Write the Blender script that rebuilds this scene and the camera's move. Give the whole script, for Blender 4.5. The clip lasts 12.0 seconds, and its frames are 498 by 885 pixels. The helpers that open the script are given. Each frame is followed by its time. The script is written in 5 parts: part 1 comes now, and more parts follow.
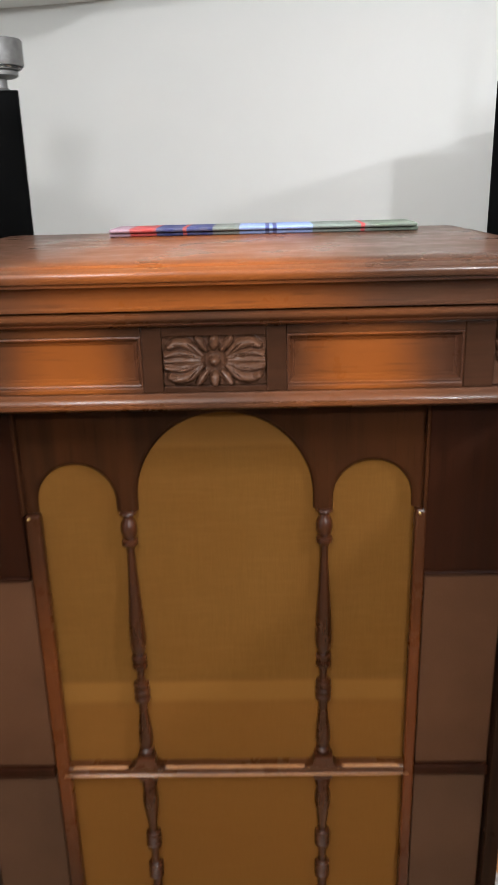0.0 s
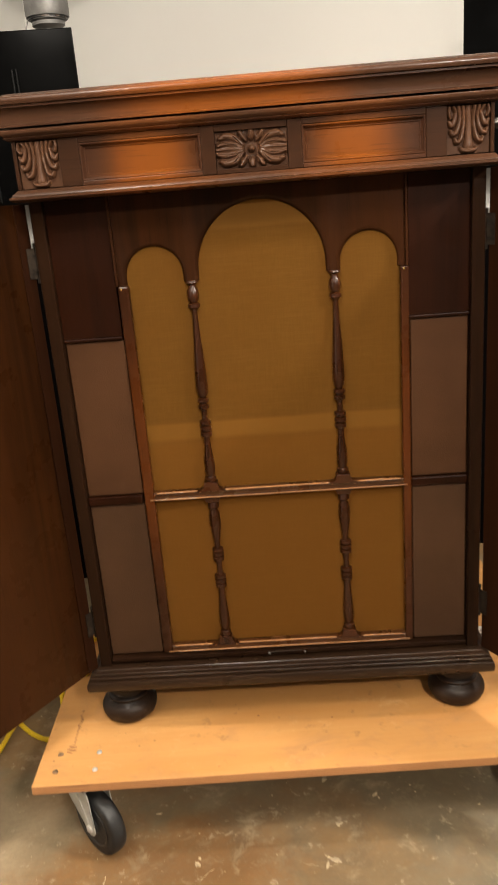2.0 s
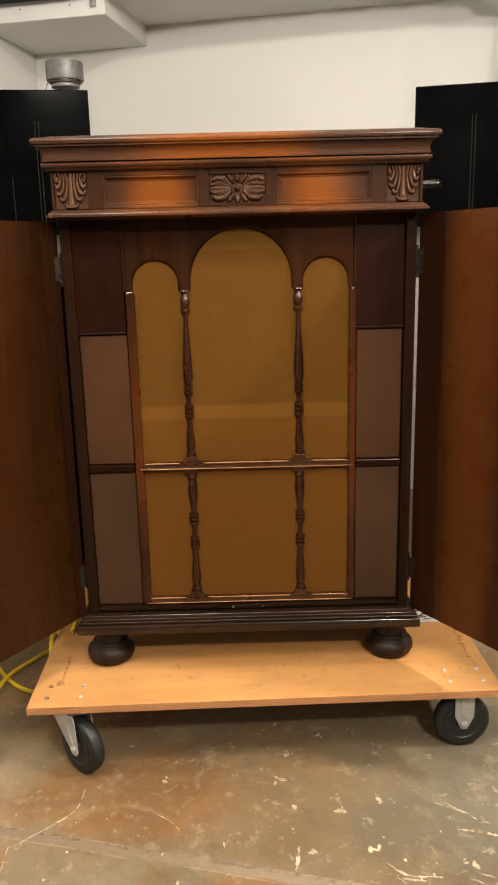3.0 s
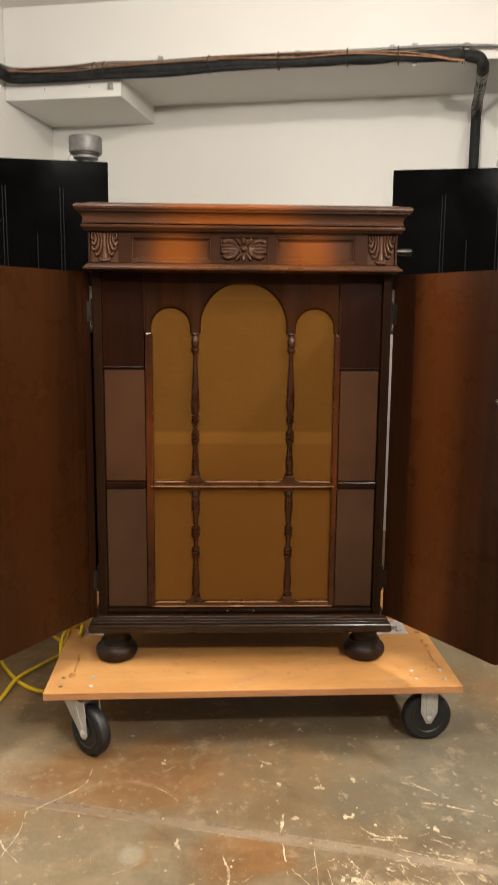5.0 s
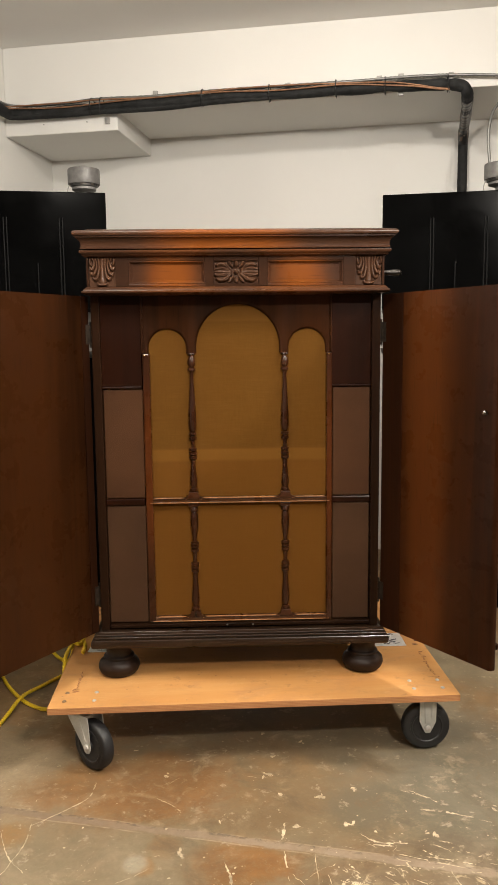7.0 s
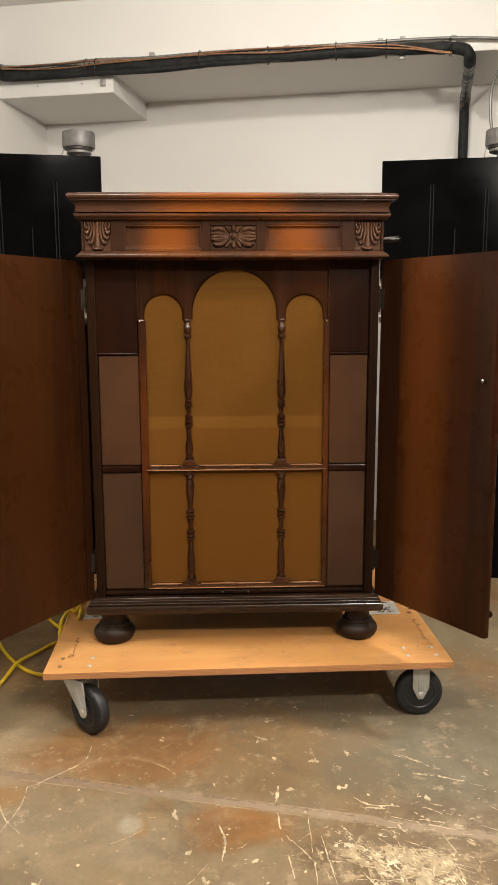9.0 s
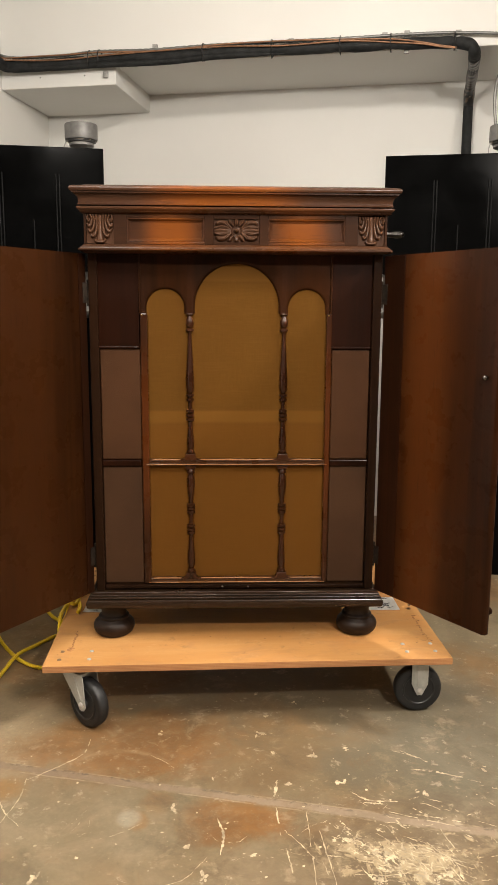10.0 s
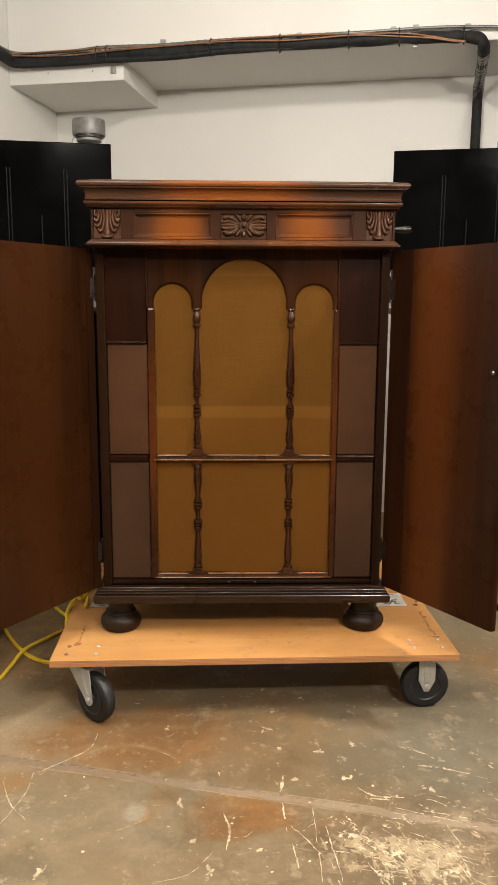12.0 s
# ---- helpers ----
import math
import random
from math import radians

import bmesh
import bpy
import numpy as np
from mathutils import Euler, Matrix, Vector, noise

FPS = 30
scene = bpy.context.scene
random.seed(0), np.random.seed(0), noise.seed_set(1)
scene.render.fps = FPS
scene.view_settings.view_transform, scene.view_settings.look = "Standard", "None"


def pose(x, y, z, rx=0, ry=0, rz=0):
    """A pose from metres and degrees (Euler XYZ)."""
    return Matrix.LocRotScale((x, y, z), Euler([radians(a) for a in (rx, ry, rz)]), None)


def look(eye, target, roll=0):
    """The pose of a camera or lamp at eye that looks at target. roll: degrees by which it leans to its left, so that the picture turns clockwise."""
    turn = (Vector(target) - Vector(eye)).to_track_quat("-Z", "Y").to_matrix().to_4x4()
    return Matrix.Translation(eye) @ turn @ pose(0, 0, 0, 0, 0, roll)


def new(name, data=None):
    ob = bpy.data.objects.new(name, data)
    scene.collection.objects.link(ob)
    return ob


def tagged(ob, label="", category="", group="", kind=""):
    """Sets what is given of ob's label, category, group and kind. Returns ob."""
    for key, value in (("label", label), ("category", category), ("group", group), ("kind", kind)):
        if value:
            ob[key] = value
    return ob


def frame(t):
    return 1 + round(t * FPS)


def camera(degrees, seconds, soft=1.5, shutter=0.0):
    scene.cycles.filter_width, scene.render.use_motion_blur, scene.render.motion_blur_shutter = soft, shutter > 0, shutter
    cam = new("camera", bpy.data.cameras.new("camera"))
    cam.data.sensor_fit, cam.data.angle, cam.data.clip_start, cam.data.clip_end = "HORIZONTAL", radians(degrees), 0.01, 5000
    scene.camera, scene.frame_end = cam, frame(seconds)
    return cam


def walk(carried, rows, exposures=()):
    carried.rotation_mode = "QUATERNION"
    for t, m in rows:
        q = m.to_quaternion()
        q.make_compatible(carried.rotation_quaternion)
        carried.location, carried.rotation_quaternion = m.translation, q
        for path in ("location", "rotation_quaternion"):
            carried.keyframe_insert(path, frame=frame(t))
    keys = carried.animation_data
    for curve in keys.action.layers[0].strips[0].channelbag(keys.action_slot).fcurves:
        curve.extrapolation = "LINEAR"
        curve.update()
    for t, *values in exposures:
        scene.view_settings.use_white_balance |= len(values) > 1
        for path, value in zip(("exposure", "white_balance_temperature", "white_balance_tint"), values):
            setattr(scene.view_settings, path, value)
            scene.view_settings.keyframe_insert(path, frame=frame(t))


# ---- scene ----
cam = camera(35.7, 12.0, 1.5, 0.5)
PATH = [
    (0, (0.054, -0.872, 1.4), (0.01, 1.023, 0.762), -1.5),
    (0.5, (0.083, -1.093, 1.392), (-0.047, 0.796, 0.749), -2.3),
    (1, (0.104, -1.251, 1.373), (-0.088, 0.63, 0.721), -3.0),
    (1.5, (0.069, -1.264, 1.261), (-0.112, 0.621, 0.62), -5.2),
    (2, (0.016, -1.333, 1.158), (-0.068, 0.567, 0.538), -4.6),
    (2.5, (-0.001, -1.52, 1.121), (-0.034, 0.402, 0.571), -2.6),
    (3, (0.006, -1.68, 1.09), (0.012, 0.263, 0.616), -1.4),
    (5, (-0.046, -1.965, 1.059), (0.019, 0.008, 0.738), 0.5),
    (5.5, (-0.04, -1.971, 1.054), (-0.035, 0.015, 0.818), -0.1),
    (6, (-0.031, -1.99, 1.051), (-0.017, -0.009, 0.782), -0.5),
    (6.5, (-0.034, -2.01, 1.047), (0.017, -0.029, 0.782), -0.3),
    (7, (-0.03, -2.023, 1.037), (0.028, -0.039, 0.787), -0.6),
    (9, (-0.031, -2.015, 1.024), (0.037, -0.043, 0.703), -0.2),
    (9.5, (-0.033, -2.013, 1.021), (0.039, -0.042, 0.691), 0.1),
    (10, (-0.036, -2.012, 1.024), (0.034, -0.041, 0.689), 0.3),
    (10.5, (-0.034, -2.01, 1.025), (0.03, -0.04, 0.687), 0.5),
    (11, (-0.037, -2.011, 1.022), (0.023, -0.041, 0.682), 0.5),
    (11.5, (-0.035, -2.01, 1.02), (0.018, -0.041, 0.678), 0.4),
    (12, (-0.034, -2.01, 1.02), (0.016, -0.041, 0.677), 0.3),
]
EXPOSURES = [(0.0, 0.08, 5600, 8), (0.4, 0.14, 6300, 9), (0.9, 0.11, 6500, 10), (1.7, 0.05, 6850, 10), (3.0, 0.0, 6700, 10), (5.0, -0.12, 6600, 10), (9.0, -0.10, 6600, 10), (12.0, -0.09, 6600, 10)]
walk(cam, [(t, look(eye, target, roll)) for t, eye, target, roll in PATH], EXPOSURES)

# ---- light: unseen lamps in front (the left one added fill), one under the ceiling over the cabinet, a shaded one to the side ----
world = bpy.data.worlds.new("room_dark")
world.use_nodes = True
world.node_tree.nodes["Background"].inputs[0].default_value = (0.9, 0.8, 0.7, 1)
world.node_tree.nodes["Background"].inputs[1].default_value = 0.02
scene.world = world


def unseen_lamp(x, y, z, radius, watts, colour):
    data = bpy.data.lights.new("unseen_lamp", "POINT")
    data.shadow_soft_size, data.energy, data.color = radius, watts, colour
    lamp = new("unseen_lamp", data)
    lamp.matrix_basis = pose(x, y, z)
    return lamp


LAMP = (1.0, 0.935, 0.85)
unseen_lamp(0.87, -2.40, 2.12, 0.06, 150, LAMP)
# added fill at the left, evens out walls, doors and cabinet front
unseen_lamp(-0.45, -1.20, 2.14, 0.12, 59, LAMP)
unseen_lamp(0.25, -0.15, 2.345, 0.04, 53, LAMP)
# a shaded lamp that throws its light down
data = bpy.data.lights.new("unseen_lamp", "AREA")
data.shape, data.size, data.energy, data.color = "DISK", 0.15, 60, LAMP
new("unseen_lamp", data).matrix_basis = pose(1.82, -0.83, 2.12, 0, 17, 0)


# ---- node helpers ----
class Nodes:
    def __init__(self, name):
        self.m = bpy.data.materials.new(name)
        self.m.use_nodes = True
        self.t = self.m.node_tree
        self.b = self.t.nodes["Principled BSDF"]
        self.co = self.t.nodes.new("ShaderNodeTexCoord").outputs["Object"]

    def link(self, value, socket):
        if isinstance(value, bpy.types.NodeSocket):
            self.t.links.new(value, socket)
        elif isinstance(value, (tuple, list)):
            socket.default_value = (*value, 1.0)[: len(socket.default_value)] if len(value) < len(socket.default_value) else value
        else:
            socket.default_value = value

    def math(self, op, a, b=0.0, clamp=False):
        n = self.t.nodes.new("ShaderNodeMath")
        n.operation, n.use_clamp = op, clamp
        self.link(a, n.inputs[0])
        self.link(b, n.inputs[1])
        return n.outputs[0]

    def scaled(self, sx, sy, sz, vec=None, off=(0, 0, 0), rz=0.0):
        n = self.t.nodes.new("ShaderNodeMapping")
        self.link(vec or self.co, n.inputs["Vector"])
        n.inputs["Scale"].default_value = (sx, sy, sz)
        n.inputs["Location"].default_value = off
        n.inputs["Rotation"].default_value = (0, 0, radians(rz))
        return n.outputs[0]

    def noise(self, scale, detail=4.0, vec=None, rough=0.55, distort=0.0):
        n = self.t.nodes.new("ShaderNodeTexNoise")
        self.link(vec or self.co, n.inputs["Vector"])
        n.inputs["Scale"].default_value, n.inputs["Detail"].default_value = scale, detail
        n.inputs["Roughness"].default_value, n.inputs["Distortion"].default_value = rough, distort
        return n.outputs["Fac"]

    def voronoi(self, scale, vec=None, feature="F1", out="Distance"):
        n = self.t.nodes.new("ShaderNodeTexVoronoi")
        n.feature = feature
        self.link(vec or self.co, n.inputs["Vector"])
        n.inputs["Scale"].default_value = scale
        return n.outputs[out]

    def wave(self, scale, vec=None, distort=2.0, direction="X", detail=3.0, dscale=1.0):
        n = self.t.nodes.new("ShaderNodeTexWave")
        n.bands_direction = direction
        self.link(vec or self.co, n.inputs["Vector"])
        n.inputs["Scale"].default_value, n.inputs["Distortion"].default_value = scale, distort
        n.inputs["Detail"].default_value, n.inputs["Detail Scale"].default_value = detail, dscale
        return n.outputs["Fac"]

    def span(self, fac, a, b, lo=0.0, hi=1.0, smooth=True):
        n = self.t.nodes.new("ShaderNodeMapRange")
        n.interpolation_type = "SMOOTHSTEP" if smooth else "LINEAR"
        self.link(fac, n.inputs[0])
        for k, v in zip((1, 2, 3, 4), (a, b, lo, hi)):
            n.inputs[k].default_value = v
        return n.outputs[0]

    def mix(self, fac, a, b, blend="MIX"):
        n = self.t.nodes.new("ShaderNodeMix")
        n.data_type, n.blend_type = "RGBA", blend
        self.link(fac, n.inputs[0])
        self.link(a, n.inputs[6])
        self.link(b, n.inputs[7])
        return n.outputs[2]

    def axis(self, which, vec=None):
        n = self.t.nodes.new("ShaderNodeSeparateXYZ")
        self.link(vec or self.co, n.inputs[0])
        return n.outputs["XYZ".index(which)]

    def random(self):
        return self.t.nodes.new("ShaderNodeObjectInfo").outputs["Random"]

    def bump(self, height, dist=0.001, strength=0.5):
        n = self.t.nodes.new("ShaderNodeBump")
        n.inputs["Strength"].default_value, n.inputs["Distance"].default_value = strength, dist
        self.link(height, n.inputs["Height"])
        self.link(n.outputs[0], self.b.inputs["Normal"])

    def done(self, colour, rough=0.5, metal=0.0, coat=0.0, spec=0.5):
        self.link(colour, self.b.inputs["Base Color"])
        self.link(rough, self.b.inputs["Roughness"])
        self.link(metal, self.b.inputs["Metallic"])
        self.link(coat, self.b.inputs["Coat Weight"])
        self.b.inputs["Coat Roughness"].default_value = 0.14
        self.link(spec, self.b.inputs["Specular IOR Level"])
        return self.m


# ---- materials ----
SHADE = 0.62


def wood(name, dark, light, grain="z", rough=0.32, burst=None, coat=0.22, along="X", spec=0.12, bump=0.35):
    """Stained, shellacked wood. grain: axis along which the fibres run. burst: (centre of the light zone on x, half
    width, fade, colour, mirrored); on the doors it paints in light.
    """
    n = Nodes(name)
    dark, light = [q * SHADE for q in dark], [q * SHADE for q in light]
    long, fine = 1.6, 45.0
    s = {"x": (long, fine, fine), "y": (fine, long, fine), "z": (fine, fine, long)}[grain]
    v = n.scaled(*s)
    streak = n.noise(1.0, 6.0, v, 0.6, 0.6)
    broad = n.noise(1.0, 3.0, n.scaled(*[q * 0.16 for q in s]), 0.5)
    pores = n.noise(1.0, 2.0, n.scaled(*[q * (6.0 if q > 10 else 9.0) for q in s]))
    c = n.mix(n.span(streak, 0.35, 0.7), dark, light)
    c = n.mix(n.span(broad, 0.3, 0.75, 0.0, 0.7), c, [q * 1.5 for q in light])
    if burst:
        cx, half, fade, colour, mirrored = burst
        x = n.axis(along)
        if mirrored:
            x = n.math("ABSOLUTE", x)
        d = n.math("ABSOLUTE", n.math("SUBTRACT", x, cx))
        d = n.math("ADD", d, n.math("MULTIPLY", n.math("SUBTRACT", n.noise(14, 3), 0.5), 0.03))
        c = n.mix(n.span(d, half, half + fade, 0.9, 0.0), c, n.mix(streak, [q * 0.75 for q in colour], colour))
    c = n.mix(n.span(pores, 0.55, 0.75, 0.0, 0.35), c, [q * 0.45 for q in dark])
    worn = n.noise(9.0, 6.0, None, 0.65)
    n.bump(n.math("ADD", n.math("MULTIPLY", streak, 0.6), n.math("MULTIPLY", pores, 0.5)), 0.0006, bump)
    return n.done(c, n.span(worn, 0.3, 0.7, rough - 0.07, rough + 0.13), 0.0, coat, spec)


m_case = wood("case_wood", (0.012, 0.0054, 0.0028), (0.024, 0.0100, 0.0046), "z", 0.34, None, 0.0, "X", 0.05)
m_front = wood("front_veneer", (0.0115, 0.0036, 0.0016), (0.0245, 0.0068, 0.0025), "z", 0.36, None, 0.05, "X", 0.06)
m_fret = wood("fret_veneer", (0.023, 0.0082, 0.0031), (0.046, 0.0150, 0.0048), "z", 0.36, None, 0.05, "X", 0.06)
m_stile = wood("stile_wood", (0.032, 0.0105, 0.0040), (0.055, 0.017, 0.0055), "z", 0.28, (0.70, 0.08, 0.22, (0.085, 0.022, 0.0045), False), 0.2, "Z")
m_rail = wood("rail_wood", (0.056, 0.0185, 0.0055), (0.100, 0.0335, 0.0092), "x", 0.26, None, 0.45, "X", 0.3, 0.10)
m_bead_gold = wood("worn_bead_wood", (0.30, 0.125, 0.040), (0.46, 0.205, 0.068), "x", 0.30, None, 0.5, "X", 0.3, 0.10)
m_spindle = wood("turned_wood", (0.022, 0.0062, 0.0020), (0.074, 0.0205, 0.0056), "z", 0.27, None, 0.4, "X", 0.2, 0.06)
m_frieze = wood("frieze_wood", (0.032, 0.0138, 0.0070), (0.050, 0.0205, 0.0100), "x", 0.35, (0.165, 0.0, 0.09, (0.115, 0.036, 0.009), True), 0.05, "X", 0.06)
m_panel = wood("frieze_panel_wood", (0.046, 0.019, 0.010), (0.075, 0.029, 0.014), "x", 0.30, (0.160, 0.012, 0.082, (0.215, 0.060, 0.009), True), 0.10, "X", 0.10)
m_lid = wood("lid_wood", (0.056, 0.026, 0.0150), (0.088, 0.038, 0.0200), "x", 0.30, (-0.03, 0.07, 0.17, (0.205, 0.057, 0.009), False), 0.16)
m_mould = wood("moulding_wood", (0.061, 0.028, 0.0155), (0.094, 0.040, 0.0205), "x", 0.30, (0.150, 0.015, 0.14, (0.130, 0.042, 0.012), True), 0.16)
m_plinth = wood("plinth_wood", (0.015, 0.0076, 0.0040), (0.040, 0.0195, 0.0098), "x", 0.30, None, 0.45, "X", 0.10, 0.05)
m_foot = wood("foot_wood", (0.006, 0.0032, 0.0020), (0.026, 0.0125, 0.0064), "x", 0.46, None, 0.05, "X", 0.22, 0.9)
m_carve = wood("carved_wood", (0.050, 0.0222, 0.0116), (0.104, 0.0465, 0.0240), "z", 0.36, None, 0.18, "X", 0.14, 0.2)
# right door: the upright reflection streak is painted in by burst
m_door = wood("door_veneer_sheen", (0.0150, 0.0046, 0.0015), (0.040, 0.0118, 0.0031), "z", 0.28, (0.155, 0.020, 0.080, (0.078, 0.0220, 0.0048), True), 0.08, "X", 0.08)
# same veneer for the left door, its different lighting put into the colour
m_door_left_lit = wood("door_veneer_left_lit", (0.0135, 0.0043, 0.0013), (0.038, 0.0120, 0.0030), "z", 0.28, (0.215, 0.030, 0.130, (0.034, 0.0106, 0.0027), True), 0.08, "X", 0.08)
m_dooredge = wood("door_edge", (0.015, 0.0052, 0.0022), (0.029, 0.0092, 0.0034), "z", 0.35, None, 0.08, "X", 0.06)


def cloth():
    n = Nodes("grille_cloth")
    x, z = n.axis("X"), n.axis("Z")
    warp = n.noise(1.0, 2.0, n.scaled(900, 900, 40))
    weft = n.noise(1.0, 2.0, n.scaled(40, 40, 900))
    weave = n.math("ADD", n.math("MULTIPLY", warp, 0.5), n.math("MULTIPLY", weft, 0.5))
    blotch = n.noise(7.0, 5.0, None, 0.6)
    slub = n.noise(1.0, 3.0, n.scaled(10, 10, 150))
    c = n.mix(n.span(weave, 0.35, 0.65), (0.095, 0.041, 0.0066), (0.108, 0.048, 0.0086))
    c = n.mix(n.span(blotch, 0.3, 0.75, 0.0, 0.5), c, (0.092, 0.036, 0.0055))
    c = n.mix(n.span(slub, 0.5, 0.75, 0.0, 0.18), c, (0.130, 0.062, 0.015))
    # paler strip across the cloth, more orange below it, paler again at the top
    zz = n.math("ADD", z, n.math("MULTIPLY", n.noise(6.0, 2.0), 0.006))
    strip = n.math("MULTIPLY", n.span(zz, 0.730, 0.742), n.span(zz, 0.764, 0.772, 1.0, 0.0))
    c = n.mix(n.math("MULTIPLY", strip, 0.75), c, (0.150, 0.066, 0.012))
    c = n.mix(n.span(zz, 0.725, 0.745, 0.5, 0.0), c, (0.130, 0.050, 0.0080))
    c = n.mix(n.span(zz, 1.098, 1.106, 0.0, 0.55), c, (0.150, 0.070, 0.016))
    n.bump(weave, 0.0004, 0.4)
    return n.done(c, 0.85, 0.0, 0.0, 0.06)


m_cloth = cloth()


def vinyl(name, deep, pale):
    n = Nodes(name)
    grain = n.voronoi(420.0)
    blotch = n.noise(5.0, 4.0)
    c = n.mix(n.span(blotch, 0.3, 0.7), deep, pale)
    c = n.mix(n.span(n.noise(40.0, 3.0), 0.62, 0.75, 0.0, 0.25), c, (0.070, 0.037, 0.020))
    n.bump(grain, 0.0005, 0.4)
    return n.done(c, 0.55, 0.0, 0.0, 0.08)


m_vinyl = vinyl("brown_rexine", (0.046, 0.0200, 0.0092), (0.066, 0.0288, 0.0130))
m_vinyl_grey = vinyl("faded_rexine", (0.042, 0.0208, 0.0108), (0.060, 0.0292, 0.0148))


def plain(name, colour, rough, metal=0.0, scale=20.0, vary=0.35, bump=0.0004, spec=0.5, coat=0.0):
    n = Nodes(name)
    a, b = n.noise(scale, 5.0, None, 0.6), n.noise(scale * 7, 3.0)
    c = n.mix(n.span(a, 0.3, 0.7), [q * (1 - vary) for q in colour], [min(1, q * (1 + vary * 0.6)) for q in colour])
    n.bump(b, bump, 0.35)
    return n.done(c, n.span(a, 0.3, 0.7, max(0.04, rough - 0.1), min(1, rough + 0.1)), metal, coat, spec)


m_paper = plain("paper", (0.86, 0.85, 0.82), 0.8, 0, 60, 0.08)
m_ink = plain("ink", (0.03, 0.03, 0.04), 0.7)
m_pencil = plain("marker_on_plywood", (0.27, 0.12, 0.05), 0.7)
m_lacquer = plain("black_lacquer", (0.002, 0.002, 0.002), 0.15, 0, 2.5, 0.3, 0.0001, 0.022)
m_bead = plain("black_bead", (0.004, 0.004, 0.004), 0.45, 0, 40, 0.3, 0.0004, 0.12)
m_rubber = plain("black_rubber", (0.0075, 0.0075, 0.0078), 0.55, 0, 30, 0.4)
m_hub = plain("dark_hub", (0.010, 0.010, 0.0105), 0.45, 0.0, 30, 0.4)
m_zinc = plain("zinc_steel", (0.43, 0.435, 0.41), 0.42, 0.35, 25, 0.2)
m_boltz = plain("bolt_zinc", (0.44, 0.42, 0.39), 0.40, 0.2, 25, 0.2)
m_rusty = plain("rusty_screw", (0.22, 0.13, 0.07), 0.6, 0.3, 60, 0.4)
m_nickel = plain("nickel", (0.20, 0.185, 0.17), 0.32, 1.0, 30, 0.15)
m_crank = plain("dull_nickel", (0.05, 0.047, 0.044), 0.30, 1.0, 30, 0.25)
m_oldsteel = plain("tarnished_steel", (0.030, 0.021, 0.014), 0.55, 0.6, 90, 0.8)
m_grey = plain("grey_driver_metal", (0.17, 0.165, 0.158), 0.5, 0.35, 30, 0.3)
m_silver = plain("grey_horn_rim", (0.13, 0.127, 0.120), 0.4, 0.4, 9, 0.25)
m_foam = plain("black_pipe_foam", (0.019, 0.0195, 0.0195), 0.7, 0, 30, 0.6, 0.002, 0.2)
m_copper = plain("copper_pipe", (0.27, 0.135, 0.070), 0.45, 0.35, 40, 0.35)
m_conduit = plain("grey_conduit", (0.20, 0.20, 0.19), 0.4, 0.6, 40, 0.2)


def tape():
    n = Nodes("wrapped_tape")
    twist = n.wave(14.0, None, 5.0, "DIAGONAL", 3.0, 2.0)
    c = n.mix(n.span(twist, 0.55, 0.8), (0.012, 0.012, 0.012), (0.085, 0.058, 0.040))
    c = n.mix(n.span(n.noise(60.0, 4.0), 0.56, 0.68, 0.0, 0.7), c, (0.24, 0.20, 0.16))
    n.bump(twist, 0.004, 0.7)
    return n.done(c, 0.3)


m_tape = tape()
m_tie = plain("black_tie", (0.01, 0.01, 0.01), 0.35)
m_clip = plain("grey_clip", (0.34, 0.33, 0.31), 0.5, 0.3)
m_brass = plain("brass_pin", (0.55, 0.38, 0.14), 0.3, 1.0)


def wall_paint(name, colour, bump=0.0015):
    n = Nodes(name)
    big, small = n.noise(1.3, 4.0), n.noise(38.0, 5.0, None, 0.6)
    c = n.mix(n.span(big, 0.3, 0.7), [q * 0.965 for q in colour], colour)
    c = n.mix(n.span(n.noise(5.0, 6.0, None, 0.7), 0.6, 0.8, 0.0, 0.12), c, [q * 0.85 for q in colour])
    n.bump(n.math("ADD", small, n.math("MULTIPLY", n.noise(5.0, 3.0), 1.4)), bump, 0.3)
    return n.done(c, 0.62, 0.0, 0.0, 0.35)


m_wall = wall_paint("white_wall_paint", (0.722, 0.714, 0.682))
# for the walls out of view: dark, so that little light bounces back
m_unseenwall = wall_paint("unseen_wall_dark", (0.085, 0.066, 0.050))
m_ceiling = wall_paint("white_ceiling_paint", (0.80, 0.785, 0.755))


